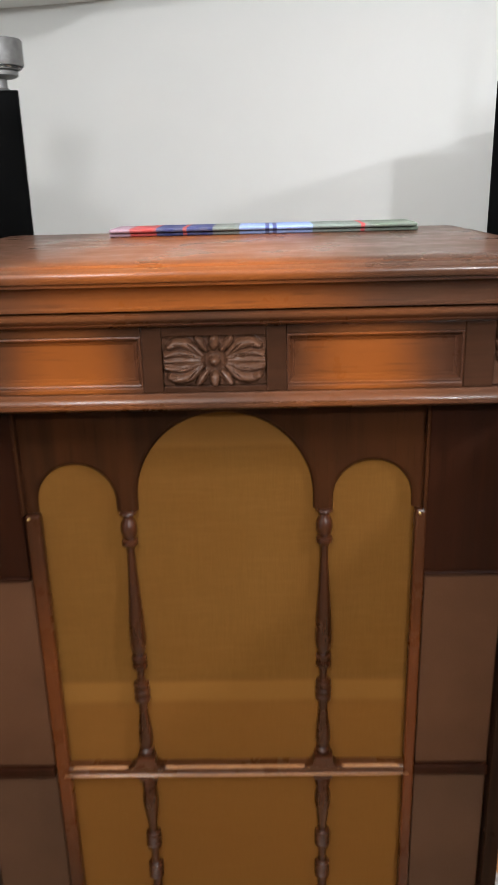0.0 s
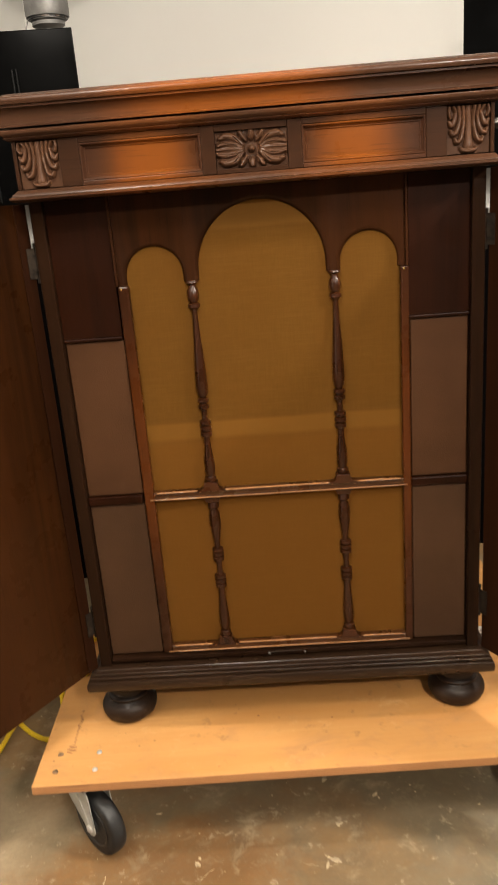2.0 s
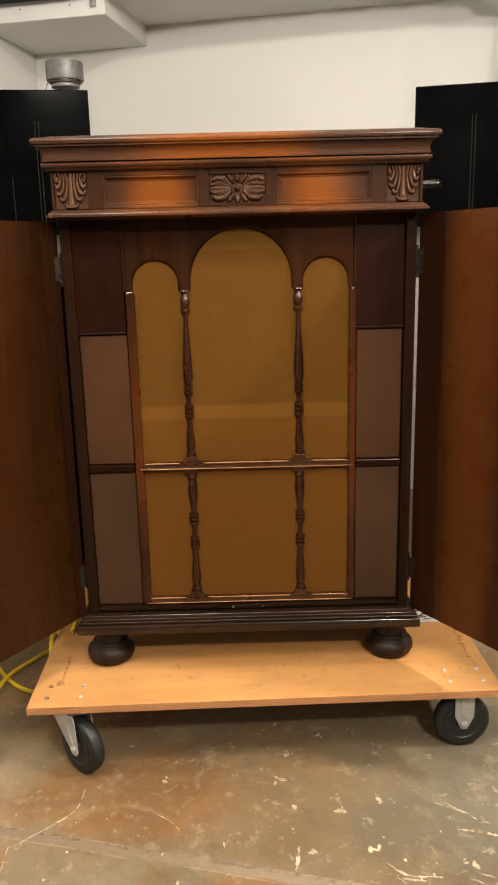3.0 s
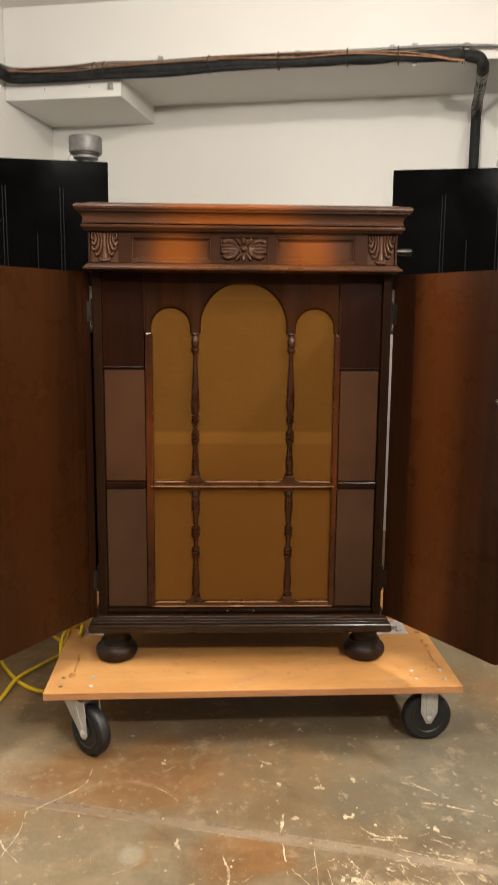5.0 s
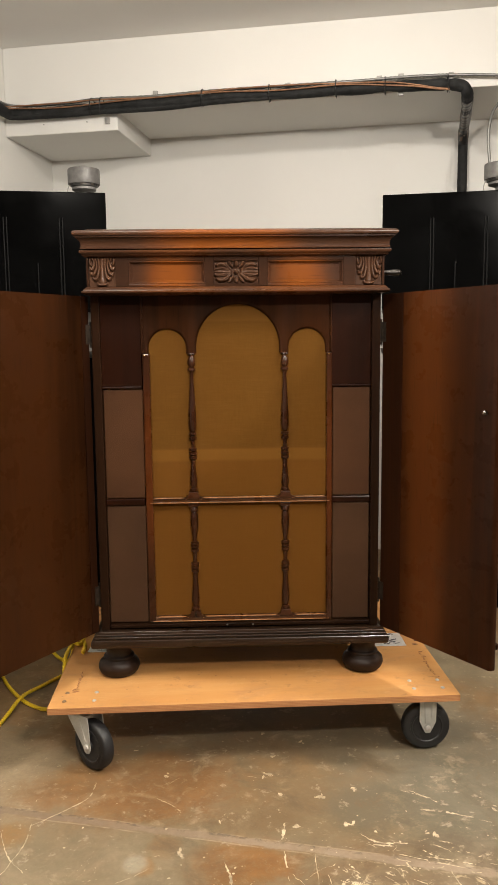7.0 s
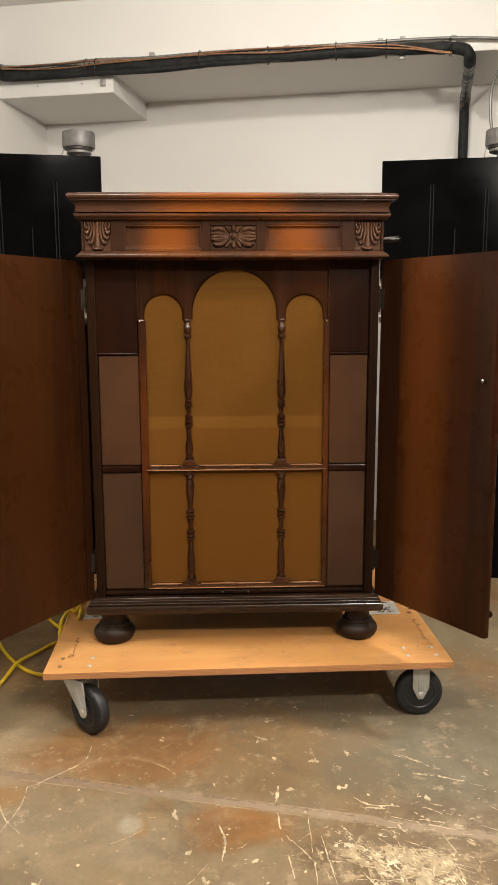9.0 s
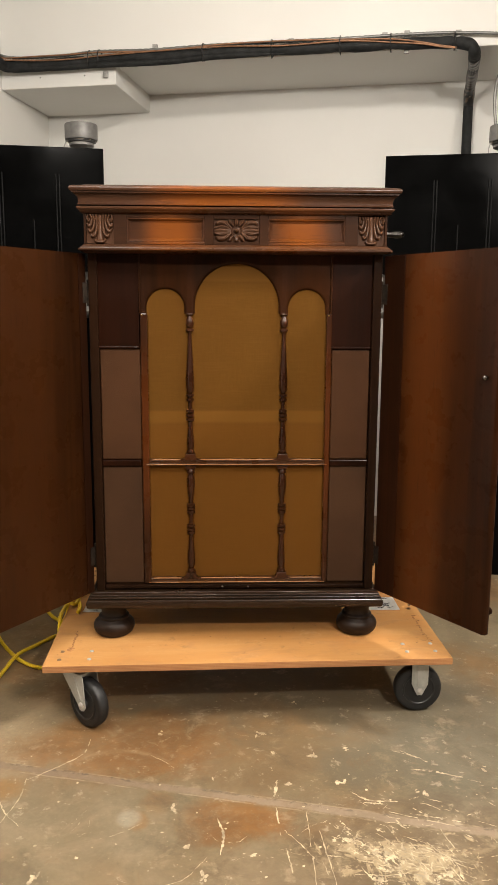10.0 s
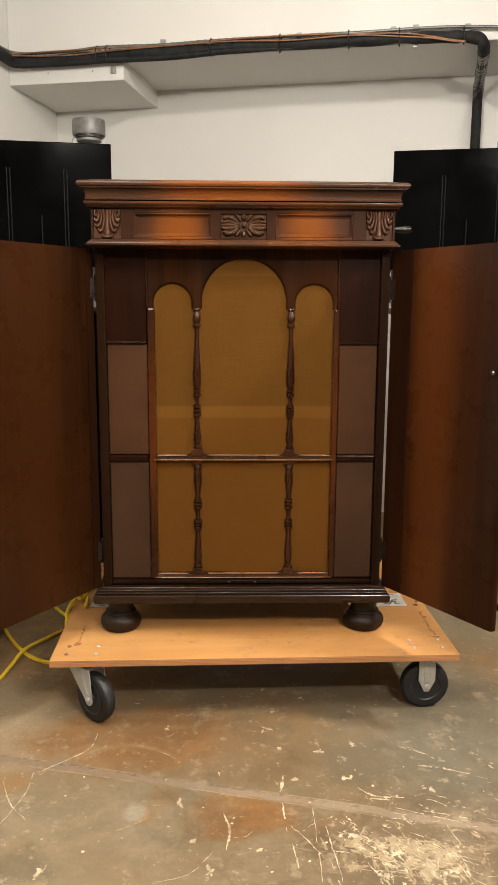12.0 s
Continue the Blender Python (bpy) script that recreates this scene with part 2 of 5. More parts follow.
def concrete():
    n = Nodes("stained_concrete")

    def cloud(scale, off, detail=6.0, rough=0.65, distort=0.5):
        return n.noise(scale, detail, n.scaled(1, 1, 1, None, off), rough, distort)

    big, mid, fine = cloud(2.1, (0, 0, 0), 5.0, 0.6), cloud(6.5, (2, 7, 0)), n.noise(85.0, 6.0, None, 0.7)
    fray, fray2 = cloud(9.0, (3, 3, 0), 7.0, 0.7), cloud(34.0, (6, 4, 0), 7.0, 0.7)
    x, y = n.axis("X"), n.axis("Y")

    def spread(cx, cy, rx, ry, soft=0.5, ragged=1.6):
        """A patch: round, with a frayed edge; a stain except where noted."""
        u = n.math("MULTIPLY", n.math("SUBTRACT", x, cx), 1 / rx)
        v = n.math("MULTIPLY", n.math("SUBTRACT", y, cy), 1 / ry)
        d = n.math("SQRT", n.math("ADD", n.math("MULTIPLY", u, u), n.math("MULTIPLY", v, v)))
        d = n.math("ADD", d, n.math("MULTIPLY", n.math("SUBTRACT", fray, 0.5), ragged))
        return n.span(d, 1 - soft, 1 + soft, 1.0, 0.0)

    def over(c, mask, share, colour):
        return n.mix(n.math("MULTIPLY", mask, share), c, colour)

    grey = n.mix(n.span(mid, 0.3, 0.7), (0.154, 0.119, 0.070), (0.232, 0.184, 0.114))
    brown = n.mix(n.span(cloud(5.0, (8, 4, 0)), 0.3, 0.7), (0.156, 0.091, 0.040), (0.240, 0.146, 0.066))
    rust = n.mix(n.span(cloud(7.0, (4, 1, 0)), 0.3, 0.7), (0.162, 0.076, 0.025), (0.240, 0.117, 0.039))
    c = n.mix(n.span(big, 0.46, 0.60), grey, brown)
    c = over(c, spread(0.14, -0.34, 0.24, 0.17), 0.7, (0.165, 0.118, 0.064))
    c = over(c, spread(0.58, -0.26, 0.30, 0.34, 0.45), 0.85, n.mix(n.span(mid, 0.3, 0.7), (0.112, 0.100, 0.072), (0.178, 0.158, 0.114)))
    c = over(c, spread(-0.44, -0.58, 0.32, 0.17), 0.7, n.mix(n.span(fray, 0.35, 0.65), (0.184, 0.143, 0.088), (0.268, 0.211, 0.134)))
    # light tan beside the dolly, brightened further to stand in for lamp light
    c = over(c, spread(-0.62, -0.22, 0.22, 0.20), 0.75, (0.320, 0.242, 0.150))
    c = over(c, spread(-0.05, -0.74, 0.26, 0.10), 0.55, (0.200, 0.142, 0.078))
    c = over(c, spread(0.40, -0.72, 0.38, 0.20), 0.8, n.mix(n.span(fray, 0.35, 0.65), (0.112, 0.074, 0.041), (0.168, 0.118, 0.070)))
    # shade under the front of the dolly board, painted into the floor colour
    c = over(c, spread(0.16, -0.08, 0.30, 0.07), 0.5, (0.110, 0.086, 0.054))
    c = over(c, spread(-0.27, -0.26, 0.27, 0.14, 0.4), 0.85, rust)
    c = over(c, spread(-0.20, -0.20, 0.13, 0.07, 0.5), 0.5, (0.120, 0.066, 0.028))
    c = over(c, spread(0.0, -0.55, 0.11, 0.075, 0.4), 0.9, rust)
    c = over(c, spread(0.30, -0.36, 0.10, 0.08, 0.5), 0.6, (0.120, 0.098, 0.062))
    c = over(c, spread(0.05, -0.40, 0.07, 0.05, 0.5), 0.4, (0.130, 0.082, 0.038))
    # small orange blots round a bleached ring, and one at the crossing scratches
    c = over(c, spread(-0.172, -0.490, 0.028, 0.036, 0.5, 2.6), 0.5, (0.190, 0.102, 0.040))
    c = over(c, spread(-0.210, -0.548, 0.020, 0.028, 0.3, 1.6), 0.75, (0.225, 0.118, 0.040))
    c = over(c, spread(-0.230, -0.540, 0.025, 0.026, 0.35, 0.9), 0.8, (0.300, 0.275, 0.205))
    c = over(c, spread(-0.52, -0.43, 0.045, 0.040, 0.4, 1.6), 0.75, (0.250, 0.135, 0.045))
    # rusty blots, pale clouds, dark damp patches
    c = n.mix(n.span(cloud(8.5, (1, 9, 0), 7.0, 0.7), 0.60, 0.68, 0.0, 0.25), c, (0.180, 0.098, 0.036))
    c = n.mix(n.span(cloud(4.2, (5, 5, 0), 7.0, 0.72, 0.8), 0.54, 0.72, 0.0, 0.34), c, (0.29, 0.226, 0.135))
    c = n.mix(n.span(cloud(5.0, (3, 1, 0), 6.0, 0.7), 0.52, 0.70, 0.0, 0.5), c, (0.100, 0.074, 0.044))
    c = n.mix(n.span(cloud(22.0, (9, 3, 0), 6.0, 0.75), 0.54, 0.70, 0.0, 0.30), c, (0.32, 0.25, 0.16))
    c = n.mix(n.span(cloud(26.0, (4, 8, 0), 6.0, 0.75), 0.57, 0.74, 0.0, 0.28), c, (0.10, 0.074, 0.042))
    c = n.mix(n.span(fine, 0.50, 0.75, 0.0, 0.28), c, (0.28, 0.222, 0.14))
    # flaked and chipped places with ragged edges
    c = n.mix(n.span(cloud(13.0, (6, 1, 0), 9.0, 0.70, 0.3), 0.560, 0.680, 0.0, 0.42), c, (0.40, 0.325, 0.215))
    c = n.mix(n.span(cloud(30.0, (1, 6, 0), 9.0, 0.70, 0.2), 0.590, 0.670, 0.0, 0.5), c, (0.46, 0.39, 0.28))
    # swept arc where something heavy was dragged round
    bow = n.math("SUBTRACT", x, -0.28)
    bow = n.math("ADD", n.math("ADD", y, 0.287), n.math("MULTIPLY", n.math("MULTIPLY", bow, bow), 3.4))
    bow = n.math("ADD", n.math("ABSOLUTE", bow), n.math("MULTIPLY", n.math("SUBTRACT", fray2, 0.5), 0.030))
    ends = n.math("MULTIPLY", n.span(x, -0.43, -0.36), n.math("MULTIPLY", n.span(x, -0.26, -0.10, 1.0, 0.0), n.span(fray2, 0.40, 0.60, 0.25, 1.0)))
    c = over(c, n.math("MULTIPLY", n.span(bow, 0.001, 0.013, 1.0, 0.0), ends), 0.5, (0.34, 0.250, 0.145))
    # trowelled joint that crosses the slab at a slant: a rubbed band between broken fine lines
    wander = n.math("MULTIPLY", n.math("SUBTRACT", n.noise(3.0, 3.0, None, 0.5), 0.5), 0.020)
    across = n.math("ADD", n.math("ADD", y, n.math("MULTIPLY", x, 0.250)), n.math("ADD", wander, 0.477))
    frayed = n.math("ADD", n.math("ABSOLUTE", across), n.math("MULTIPLY", n.math("SUBTRACT", n.noise(26.0, 6.0, None, 0.75), 0.5), 0.026))
    band = n.span(frayed, 0.008, 0.016, 1.0, 0.0)
    c = over(c, n.math("MULTIPLY", band, n.span(fray, 0.30, 0.60, 0.55, 1.0)), 0.9, n.mix(n.span(x, -0.45, 0.25), (0.215, 0.158, 0.112), (0.290, 0.228, 0.162)))
    for off in (-0.015, 0.014):
        edge = n.math("ABSOLUTE", n.math("SUBTRACT", across, off))
        c = n.mix(n.math("MULTIPLY", n.span(edge, 0.0006, 0.0034, 0.42, 0.0), n.span(n.noise(17.0, 4.0), 0.46, 0.58)), c, (0.42, 0.335, 0.225))
    c = over(c, n.math("MULTIPLY", n.span(n.math("ABSOLUTE", n.math("ADD", across, -0.010)), 0.002, 0.008, 1.0, 0.0), n.span(fray2, 0.5, 0.6)), 0.55, (0.075, 0.052, 0.040))
    # paint specks of two sizes
    spots = n.math("MULTIPLY", n.span(n.voronoi(30.0), 0.05, 0.075, 1.0, 0.0), n.span(cloud(12.0, (7, 2, 0), 3.0), 0.52, 0.58))
    dots = n.math("MULTIPLY", n.span(n.voronoi(70.0, n.scaled(1, 1, 1, None, (5, 8, 0))), 0.07, 0.11, 1.0, 0.0), n.span(cloud(9.0, (2, 5, 0), 3.0), 0.52, 0.60))
    # spilt cream paint, heaviest beyond the joint: clotted clumps and scraped streaks
    px = n.math("MULTIPLY", n.math("SUBTRACT", n.math("ADD", x, n.math("MULTIPLY", y, 0.35)), 0.085), 3.2)
    py = n.math("MULTIPLY", n.math("ADD", y, 0.68), 6.4)
    heap = n.span(n.math("SQRT", n.math("ADD", n.math("MULTIPLY", px, px), n.math("MULTIPLY", py, py))), 0.05, 1.05, 0.235, 0.0)
    far = n.span(y, -0.9, -2.4, 0.0, 0.10)
    scrape = n.math("MAXIMUM", n.noise(1.0, 7.0, n.scaled(26, 66, 20, None, (1, 5, 0), 24), 0.72, 0.25), n.noise(1.0, 7.0, n.scaled(75, 22, 20, None, (4, 2, 0), 12), 0.72, 0.25))
    rub = n.span(n.math("ADD", n.math("ADD", scrape, heap), far), 0.750, 0.790)
    clots = n.span(n.math("ADD", cloud(24.0, (2, 2, 0), 8.0, 0.62, 0.6), n.math("MULTIPLY", heap, 0.95)), 0.690, 0.745)
    clots = n.math("MULTIPLY", clots, n.span(heap, 0.02, 0.06))
    dull = n.span(n.math("ADD", n.noise(1.0, 7.0, n.scaled(14, 20, 20, None, (6, 2, 0), -20), 0.75, 0.3), n.math("MULTIPLY", heap, 0.7)), 0.60, 0.74, 0.0, 0.5)
    c = n.mix(dull, c, (0.34, 0.265, 0.165))
    pale = n.math("MAXIMUM", n.math("MAXIMUM", spots, dots), n.math("MAXIMUM", rub, clots))
    c = n.mix(n.math("MULTIPLY", pale, n.span(fray2, 0.35, 0.60, 0.45, 0.80)), c, (0.46, 0.360, 0.220))
    c = n.mix(n.span(fine, 0.35, 0.70, 0.05, 0.22), c, (0.085, 0.062, 0.038))
    n.bump(n.math("ADD", n.math("MULTIPLY", mid, 0.8), n.math("ADD", n.math("MULTIPLY", fine, 0.35), n.math("MULTIPLY", pale, 0.15))), 0.003, 0.35)
    return n.done(c, n.span(mid, 0.3, 0.7, 0.32, 0.58), 0.0, 0.0, 0.35)


m_floor = concrete()


def plywood():
    n = Nodes("plywood")
    streak = n.noise(1.0, 5.0, n.scaled(2.2, 42.0, 42.0), 0.6, 0.8)
    broad = n.noise(1.0, 4.0, n.scaled(2.0, 5.0, 5.0), 0.6, 0.5)
    c = n.mix(n.span(streak, 0.3, 0.72), (0.500, 0.248, 0.082), (0.535, 0.280, 0.098))
    c = n.mix(n.span(broad, 0.35, 0.7, 0.0, 0.7), c, (0.49, 0.222, 0.064))
    # grubby smears, scuffs and dents
    stain = n.noise(6.0, 7.0, n.scaled(1, 1.8, 1, None, (5, 3, 0)), 0.7, 0.6)
    c = n.mix(n.span(stain, 0.48, 0.72, 0.0, 0.60), c, (0.35, 0.180, 0.080))
    c = n.mix(n.span(n.noise(14.0, 6.0, n.scaled(1, 1, 1, None, (1, 4, 0)), 0.75, 0.5), 0.58, 0.72, 0.0, 0.5), c, (0.60, 0.345, 0.150))
    c = n.mix(n.span(n.noise(24.0, 6.0, n.scaled(1, 1, 1, None, (2, 9, 0)), 0.75), 0.58, 0.70, 0.0, 0.55), c, (0.26, 0.125, 0.052))
    pits = n.math("MULTIPLY", n.span(n.voronoi(26.0, n.scaled(1, 1, 1, None, (3, 2, 0))), 0.04, 0.075, 1.0, 0.0), n.span(n.noise(7.0, 3.0), 0.46, 0.56))
    c = n.mix(n.math("MULTIPLY", pits, 0.8), c, (0.14, 0.062, 0.028))
    n.bump(n.math("SUBTRACT", streak, pits), 0.0008, 0.3)
    return n.done(c, n.span(broad, 0.3, 0.7, 0.50, 0.68), 0.0, 0.0, 0.3)


m_ply = plywood()


def ply_edge():
    n = Nodes("plywood_edge")
    z = n.axis("Z")
    ply = n.math("FRACT", n.math("MULTIPLY", n.math("ADD", z, n.math("MULTIPLY", n.noise(12.0, 2.0), 0.001)), 260.0))
    c = n.mix(n.span(ply, 0.4, 0.6), (0.37, 0.165, 0.062), (0.45, 0.215, 0.088))
    c = n.mix(n.span(n.noise(1.0, 4.0, n.scaled(10, 10, 120)), 0.55, 0.75, 0.0, 0.6), c, (0.20, 0.08, 0.03))
    n.bump(ply, 0.001, 0.4)
    return n.done(c, 0.6)


m_plyedge = ply_edge()


def rope_mat():
    n = Nodes("yellow_rope_fibre")
    tw = n.wave(160.0, None, 1.0, "DIAGONAL", 2.0)
    c = n.mix(tw, (0.62, 0.40, 0.01), (0.90, 0.66, 0.02))
    n.bump(tw, 0.002, 0.6)
    return n.done(c, 0.5)


m_rope = rope_mat()


def quilt_mat():
    """Patches side by side along the cloth, each plain, checked or striped."""
    n = Nodes("patchwork_cloth")
    x = n.axis("X")
    c = (0.30, 0.20, 0.24)
    for edge, col in ((-0.145, (0.34, 0.05, 0.045)), (-0.105, (0.035, 0.04, 0.12)), (-0.02, (0.15, 0.16, 0.14)), (0.02, (0.20, 0.26, 0.46)), (0.13, (0.13, 0.15, 0.13)), (0.215, (0.10, 0.12, 0.09))):
        c = n.mix(n.span(x, edge - 0.001, edge + 0.001), c, col)
    for at, col in ((-0.062, (0.33, 0.06, 0.05)), (0.062, (0.05, 0.06, 0.16)), (0.073, (0.05, 0.06, 0.16)), (0.205, (0.36, 0.04, 0.04))):
        c = n.mix(n.span(n.math("ABSOLUTE", n.math("SUBTRACT", x, at)), 0.0025, 0.0035, 1.0, 0.0), c, col)
    c = n.mix(n.span(n.noise(60.0, 4.0), 0.4, 0.7, 0.0, 0.35), c, (0.14, 0.13, 0.13))
    n.bump(n.noise(300.0, 2.0), 0.001, 0.5)
    return n.done(c, 0.9, 0.0, 0.0, 0.2)


m_quilt = quilt_mat()


# ---- mesh helpers ----
def world_of(ob):
    m = ob.matrix_basis.copy()
    return world_of(ob.parent) @ ob.matrix_parent_inverse @ m if ob.parent else m


def part(name, bm, material, parent=None, label="", at=None, smooth=None):
    """Links a bmesh as one mesh object, at the world pose given, under its thing."""
    bmesh.ops.recalc_face_normals(bm, faces=bm.faces)
    data = bpy.data.meshes.new(name)
    bm.to_mesh(data)
    bm.free()
    data.materials.append(material)
    if smooth is not None:
        for p in data.polygons:
            p.use_smooth = True
        data.set_sharp_from_angle(angle=radians(smooth))
    ob = new(name, data)
    ob.matrix_basis = at or Matrix.Identity(4)
    if parent:
        ob.parent = parent
        ob.matrix_parent_inverse = world_of(parent).inverted()
    if label:
        tagged(ob, label)
    return ob


def thing(name, at, label, category, group="", kind=""):
    return tagged(new(name), label, category, group, kind) if at is None else placed(tagged(new(name), label, category, group, kind), at)


def placed(ob, at):
    ob.matrix_basis = at
    ob.empty_display_size = 0.05
    return ob


def box(x0, x1, y0, y1, z0, z1, bevel=0.0, segments=2, bm=None):
    bm = bm or bmesh.new()
    vs = [bm.verts.new((x, y, z)) for z in (z0, z1) for y in (y0, y1) for x in (x0, x1)]
    fs = [bm.faces.new([vs[i] for i in q]) for q in ((0, 2, 3, 1), (4, 5, 7, 6), (0, 1, 5, 4), (2, 6, 7, 3), (0, 4, 6, 2), (1, 3, 7, 5))]
    if bevel:
        es = list({e for f in fs for e in f.edges})
        bmesh.ops.bevel(bm, geom=es, offset=bevel, segments=segments, profile=0.5, affect="EDGES")
    return bm


def lathe(profile, n=24, bm=None, centre=(0, 0, 0), axis="z"):
    """Turns (radius, height) rows round an axis."""
    bm = bm or bmesh.new()
    rings = []
    for r, h in profile:
        ring = []
        for i in range(n):
            a = 2 * math.pi * i / n
            p = (r * math.cos(a), r * math.sin(a), h)
            if axis == "x":
                p = (h, p[0], p[1])
            elif axis == "y":
                p = (p[0], h, p[1])
            ring.append(bm.verts.new(Vector(p) + Vector(centre)))
        rings.append(ring)
    for a, b in zip(rings, rings[1:]):
        for i in range(n):
            bm.faces.new((a[i], a[(i + 1) % n], b[(i + 1) % n], b[i]))
    bm.faces.new(rings[0][::-1])
    bm.faces.new(rings[-1])
    return bm


def moulding(profile, hx, y0, y1):
    """A mitred moulding round a rectangular case: profile rows are (outward, z); the case is hx wide each way and runs from y0 to y1."""
    bm = bmesh.new()
    loops = []
    for o, z in profile:
        pts = ((-hx - o, y0 - o), (hx + o, y0 - o), (hx + o, y1), (-hx - o, y1))
        loops.append([bm.verts.new((x, y, z)) for x, y in pts])
    for a, b in zip(loops, loops[1:]):
        for i in range(4):
            bm.faces.new((a[i], a[(i + 1) % 4], b[(i + 1) % 4], b[i]))
    bm.faces.new(loops[0][::-1])
    bm.faces.new(loops[-1])
    return bm


def prism(outline, y0, y1, bevel=0.0):
    """An outline of (x, z) points, given thickness along y; the front edge is eased."""
    bm = bmesh.new()
    a = [bm.verts.new((x, y0, z)) for x, z in outline]
    b = [bm.verts.new((x, y1, z)) for x, z in outline]
    front = bm.faces.new(a)
    bm.faces.new(b[::-1])
    k = len(outline)
    for i in range(k):
        bm.faces.new((a[i], b[i], b[(i + 1) % k], a[(i + 1) % k]))
    if bevel:
        bmesh.ops.bevel(bm, geom=list(front.edges), offset=bevel, segments=2, profile=0.5, affect="EDGES")
    bmesh.ops.triangulate(bm, faces=[f for f in bm.faces if len(f.verts) > 4])
    return bm


def smooth_line(points, per=8):
    """A Catmull-Rom line through the points."""
    pts = [Vector(p) for p in points]
    pts = [pts[0] * 2 - pts[1]] + pts + [pts[-1] * 2 - pts[-2]]
    out = []
    for i in range(1, len(pts) - 2):
        a, b, c, d = pts[i - 1: i + 3]
        for k in range(per):
            t = k / per
            out.append(0.5 * ((2 * b) + (c - a) * t + (2 * a - 5 * b + 4 * c - d) * t * t + (3 * b - a - 3 * c + d) * t ** 3))
    return out + [pts[-2]]


def tube(line, radius, n=10, bm=None):
    """A tube along a line; radius is a number or a function of 0..1."""
    bm = bm or bmesh.new()
    rings, up = [], Vector((0.13, 0.21, 0.97))
    for i, p in enumerate(line):
        d = (line[min(i + 1, len(line) - 1)] - line[max(i - 1, 0)]).normalized()
        side = d.cross(up)
        if side.length < 0.1:
            side = d.cross(Vector((1, 0, 0)))
        side.normalize()
        top = side.cross(d)
        r = radius(i / (len(line) - 1)) if callable(radius) else radius
        rings.append([bm.verts.new(p + r * (math.cos(a) * side + math.sin(a) * top)) for a in [2 * math.pi * k / n for k in range(n)]])
    for a, b in zip(rings, rings[1:]):
        for i in range(n):
            bm.faces.new((a[i], a[(i + 1) % n], b[(i + 1) % n], b[i]))
    bm.faces.new(rings[0][::-1])
    bm.faces.new(rings[-1])
    return bm


# ---- the room: axes turned 12.1 degrees against the cabinet ----
ROOM = pose(-1.034, 1.757, 0, 0, 0, -12.13)
CEIL, BEAM, BOXZ, DEPTH, FLOOR = 2.40, 2.090, 2.008, 0.495, -0.025
RIGHT, FRONT = 4.1, -5.2


def setting(name, bm, material, label, category):
    return tagged(part(name, bm, material, None, label, ROOM), "", category, "", "structure")


setting("ceiling", box(-0.12, RIGHT + 0.12, FRONT - 0.12, DEPTH + 0.12, CEIL, CEIL + 0.12), m_ceiling, "plain white painted basement ceiling", "ceiling")
setting("wall_back", box(0, RIGHT, DEPTH, DEPTH + 0.12, FLOOR, CEIL), m_wall, "white painted basement wall behind the cabinet", "wall")
setting("wall_west", box(-0.12, 0, FRONT - 0.12, DEPTH + 0.12, FLOOR, CEIL), m_wall, "white painted side wall", "wall")
# two unseen walls added to close the room, dark to hold bounce down
setting("wall_east", box(RIGHT, RIGHT + 0.12, FRONT - 0.12, DEPTH + 0.12, FLOOR, CEIL), m_unseenwall, "unseen side wall, added in dull brown to limit bounce", "wall")
setting("wall_front", box(0, RIGHT, FRONT - 0.12, FRONT, FLOOR, CEIL), m_unseenwall, "unseen front wall, added in dull brown to limit bounce", "wall")
setting("beam", box(0.0, RIGHT, 0, DEPTH, BEAM, CEIL, 0.004), m_wall, "white boxed-in beam along the top of the wall", "beam")
setting("beam_box", box(0.0, 0.545, -0.003, DEPTH, BOXZ, BEAM + 0.05, 0.004), m_wall, "low white boxed section under the beam in the corner", "beam")
floor = tagged(part("floor", box(-2.6, 4.4, -5.6, 2.9, FLOOR - 0.12, FLOOR), m_floor, None, "scuffed concrete floor with brown sealer, paint specks and scratches"), "", "floor", "", "structure")


for u in (0.19, 0.40):
    screw = part("screw", lathe([(0.0028, -0.0035), (0.0028, -0.0050), (0.0010, -0.0056)], 10, None, (u, 0, 2.052), "y"), m_hub, bpy.data.objects["beam_box"], "", ROOM)


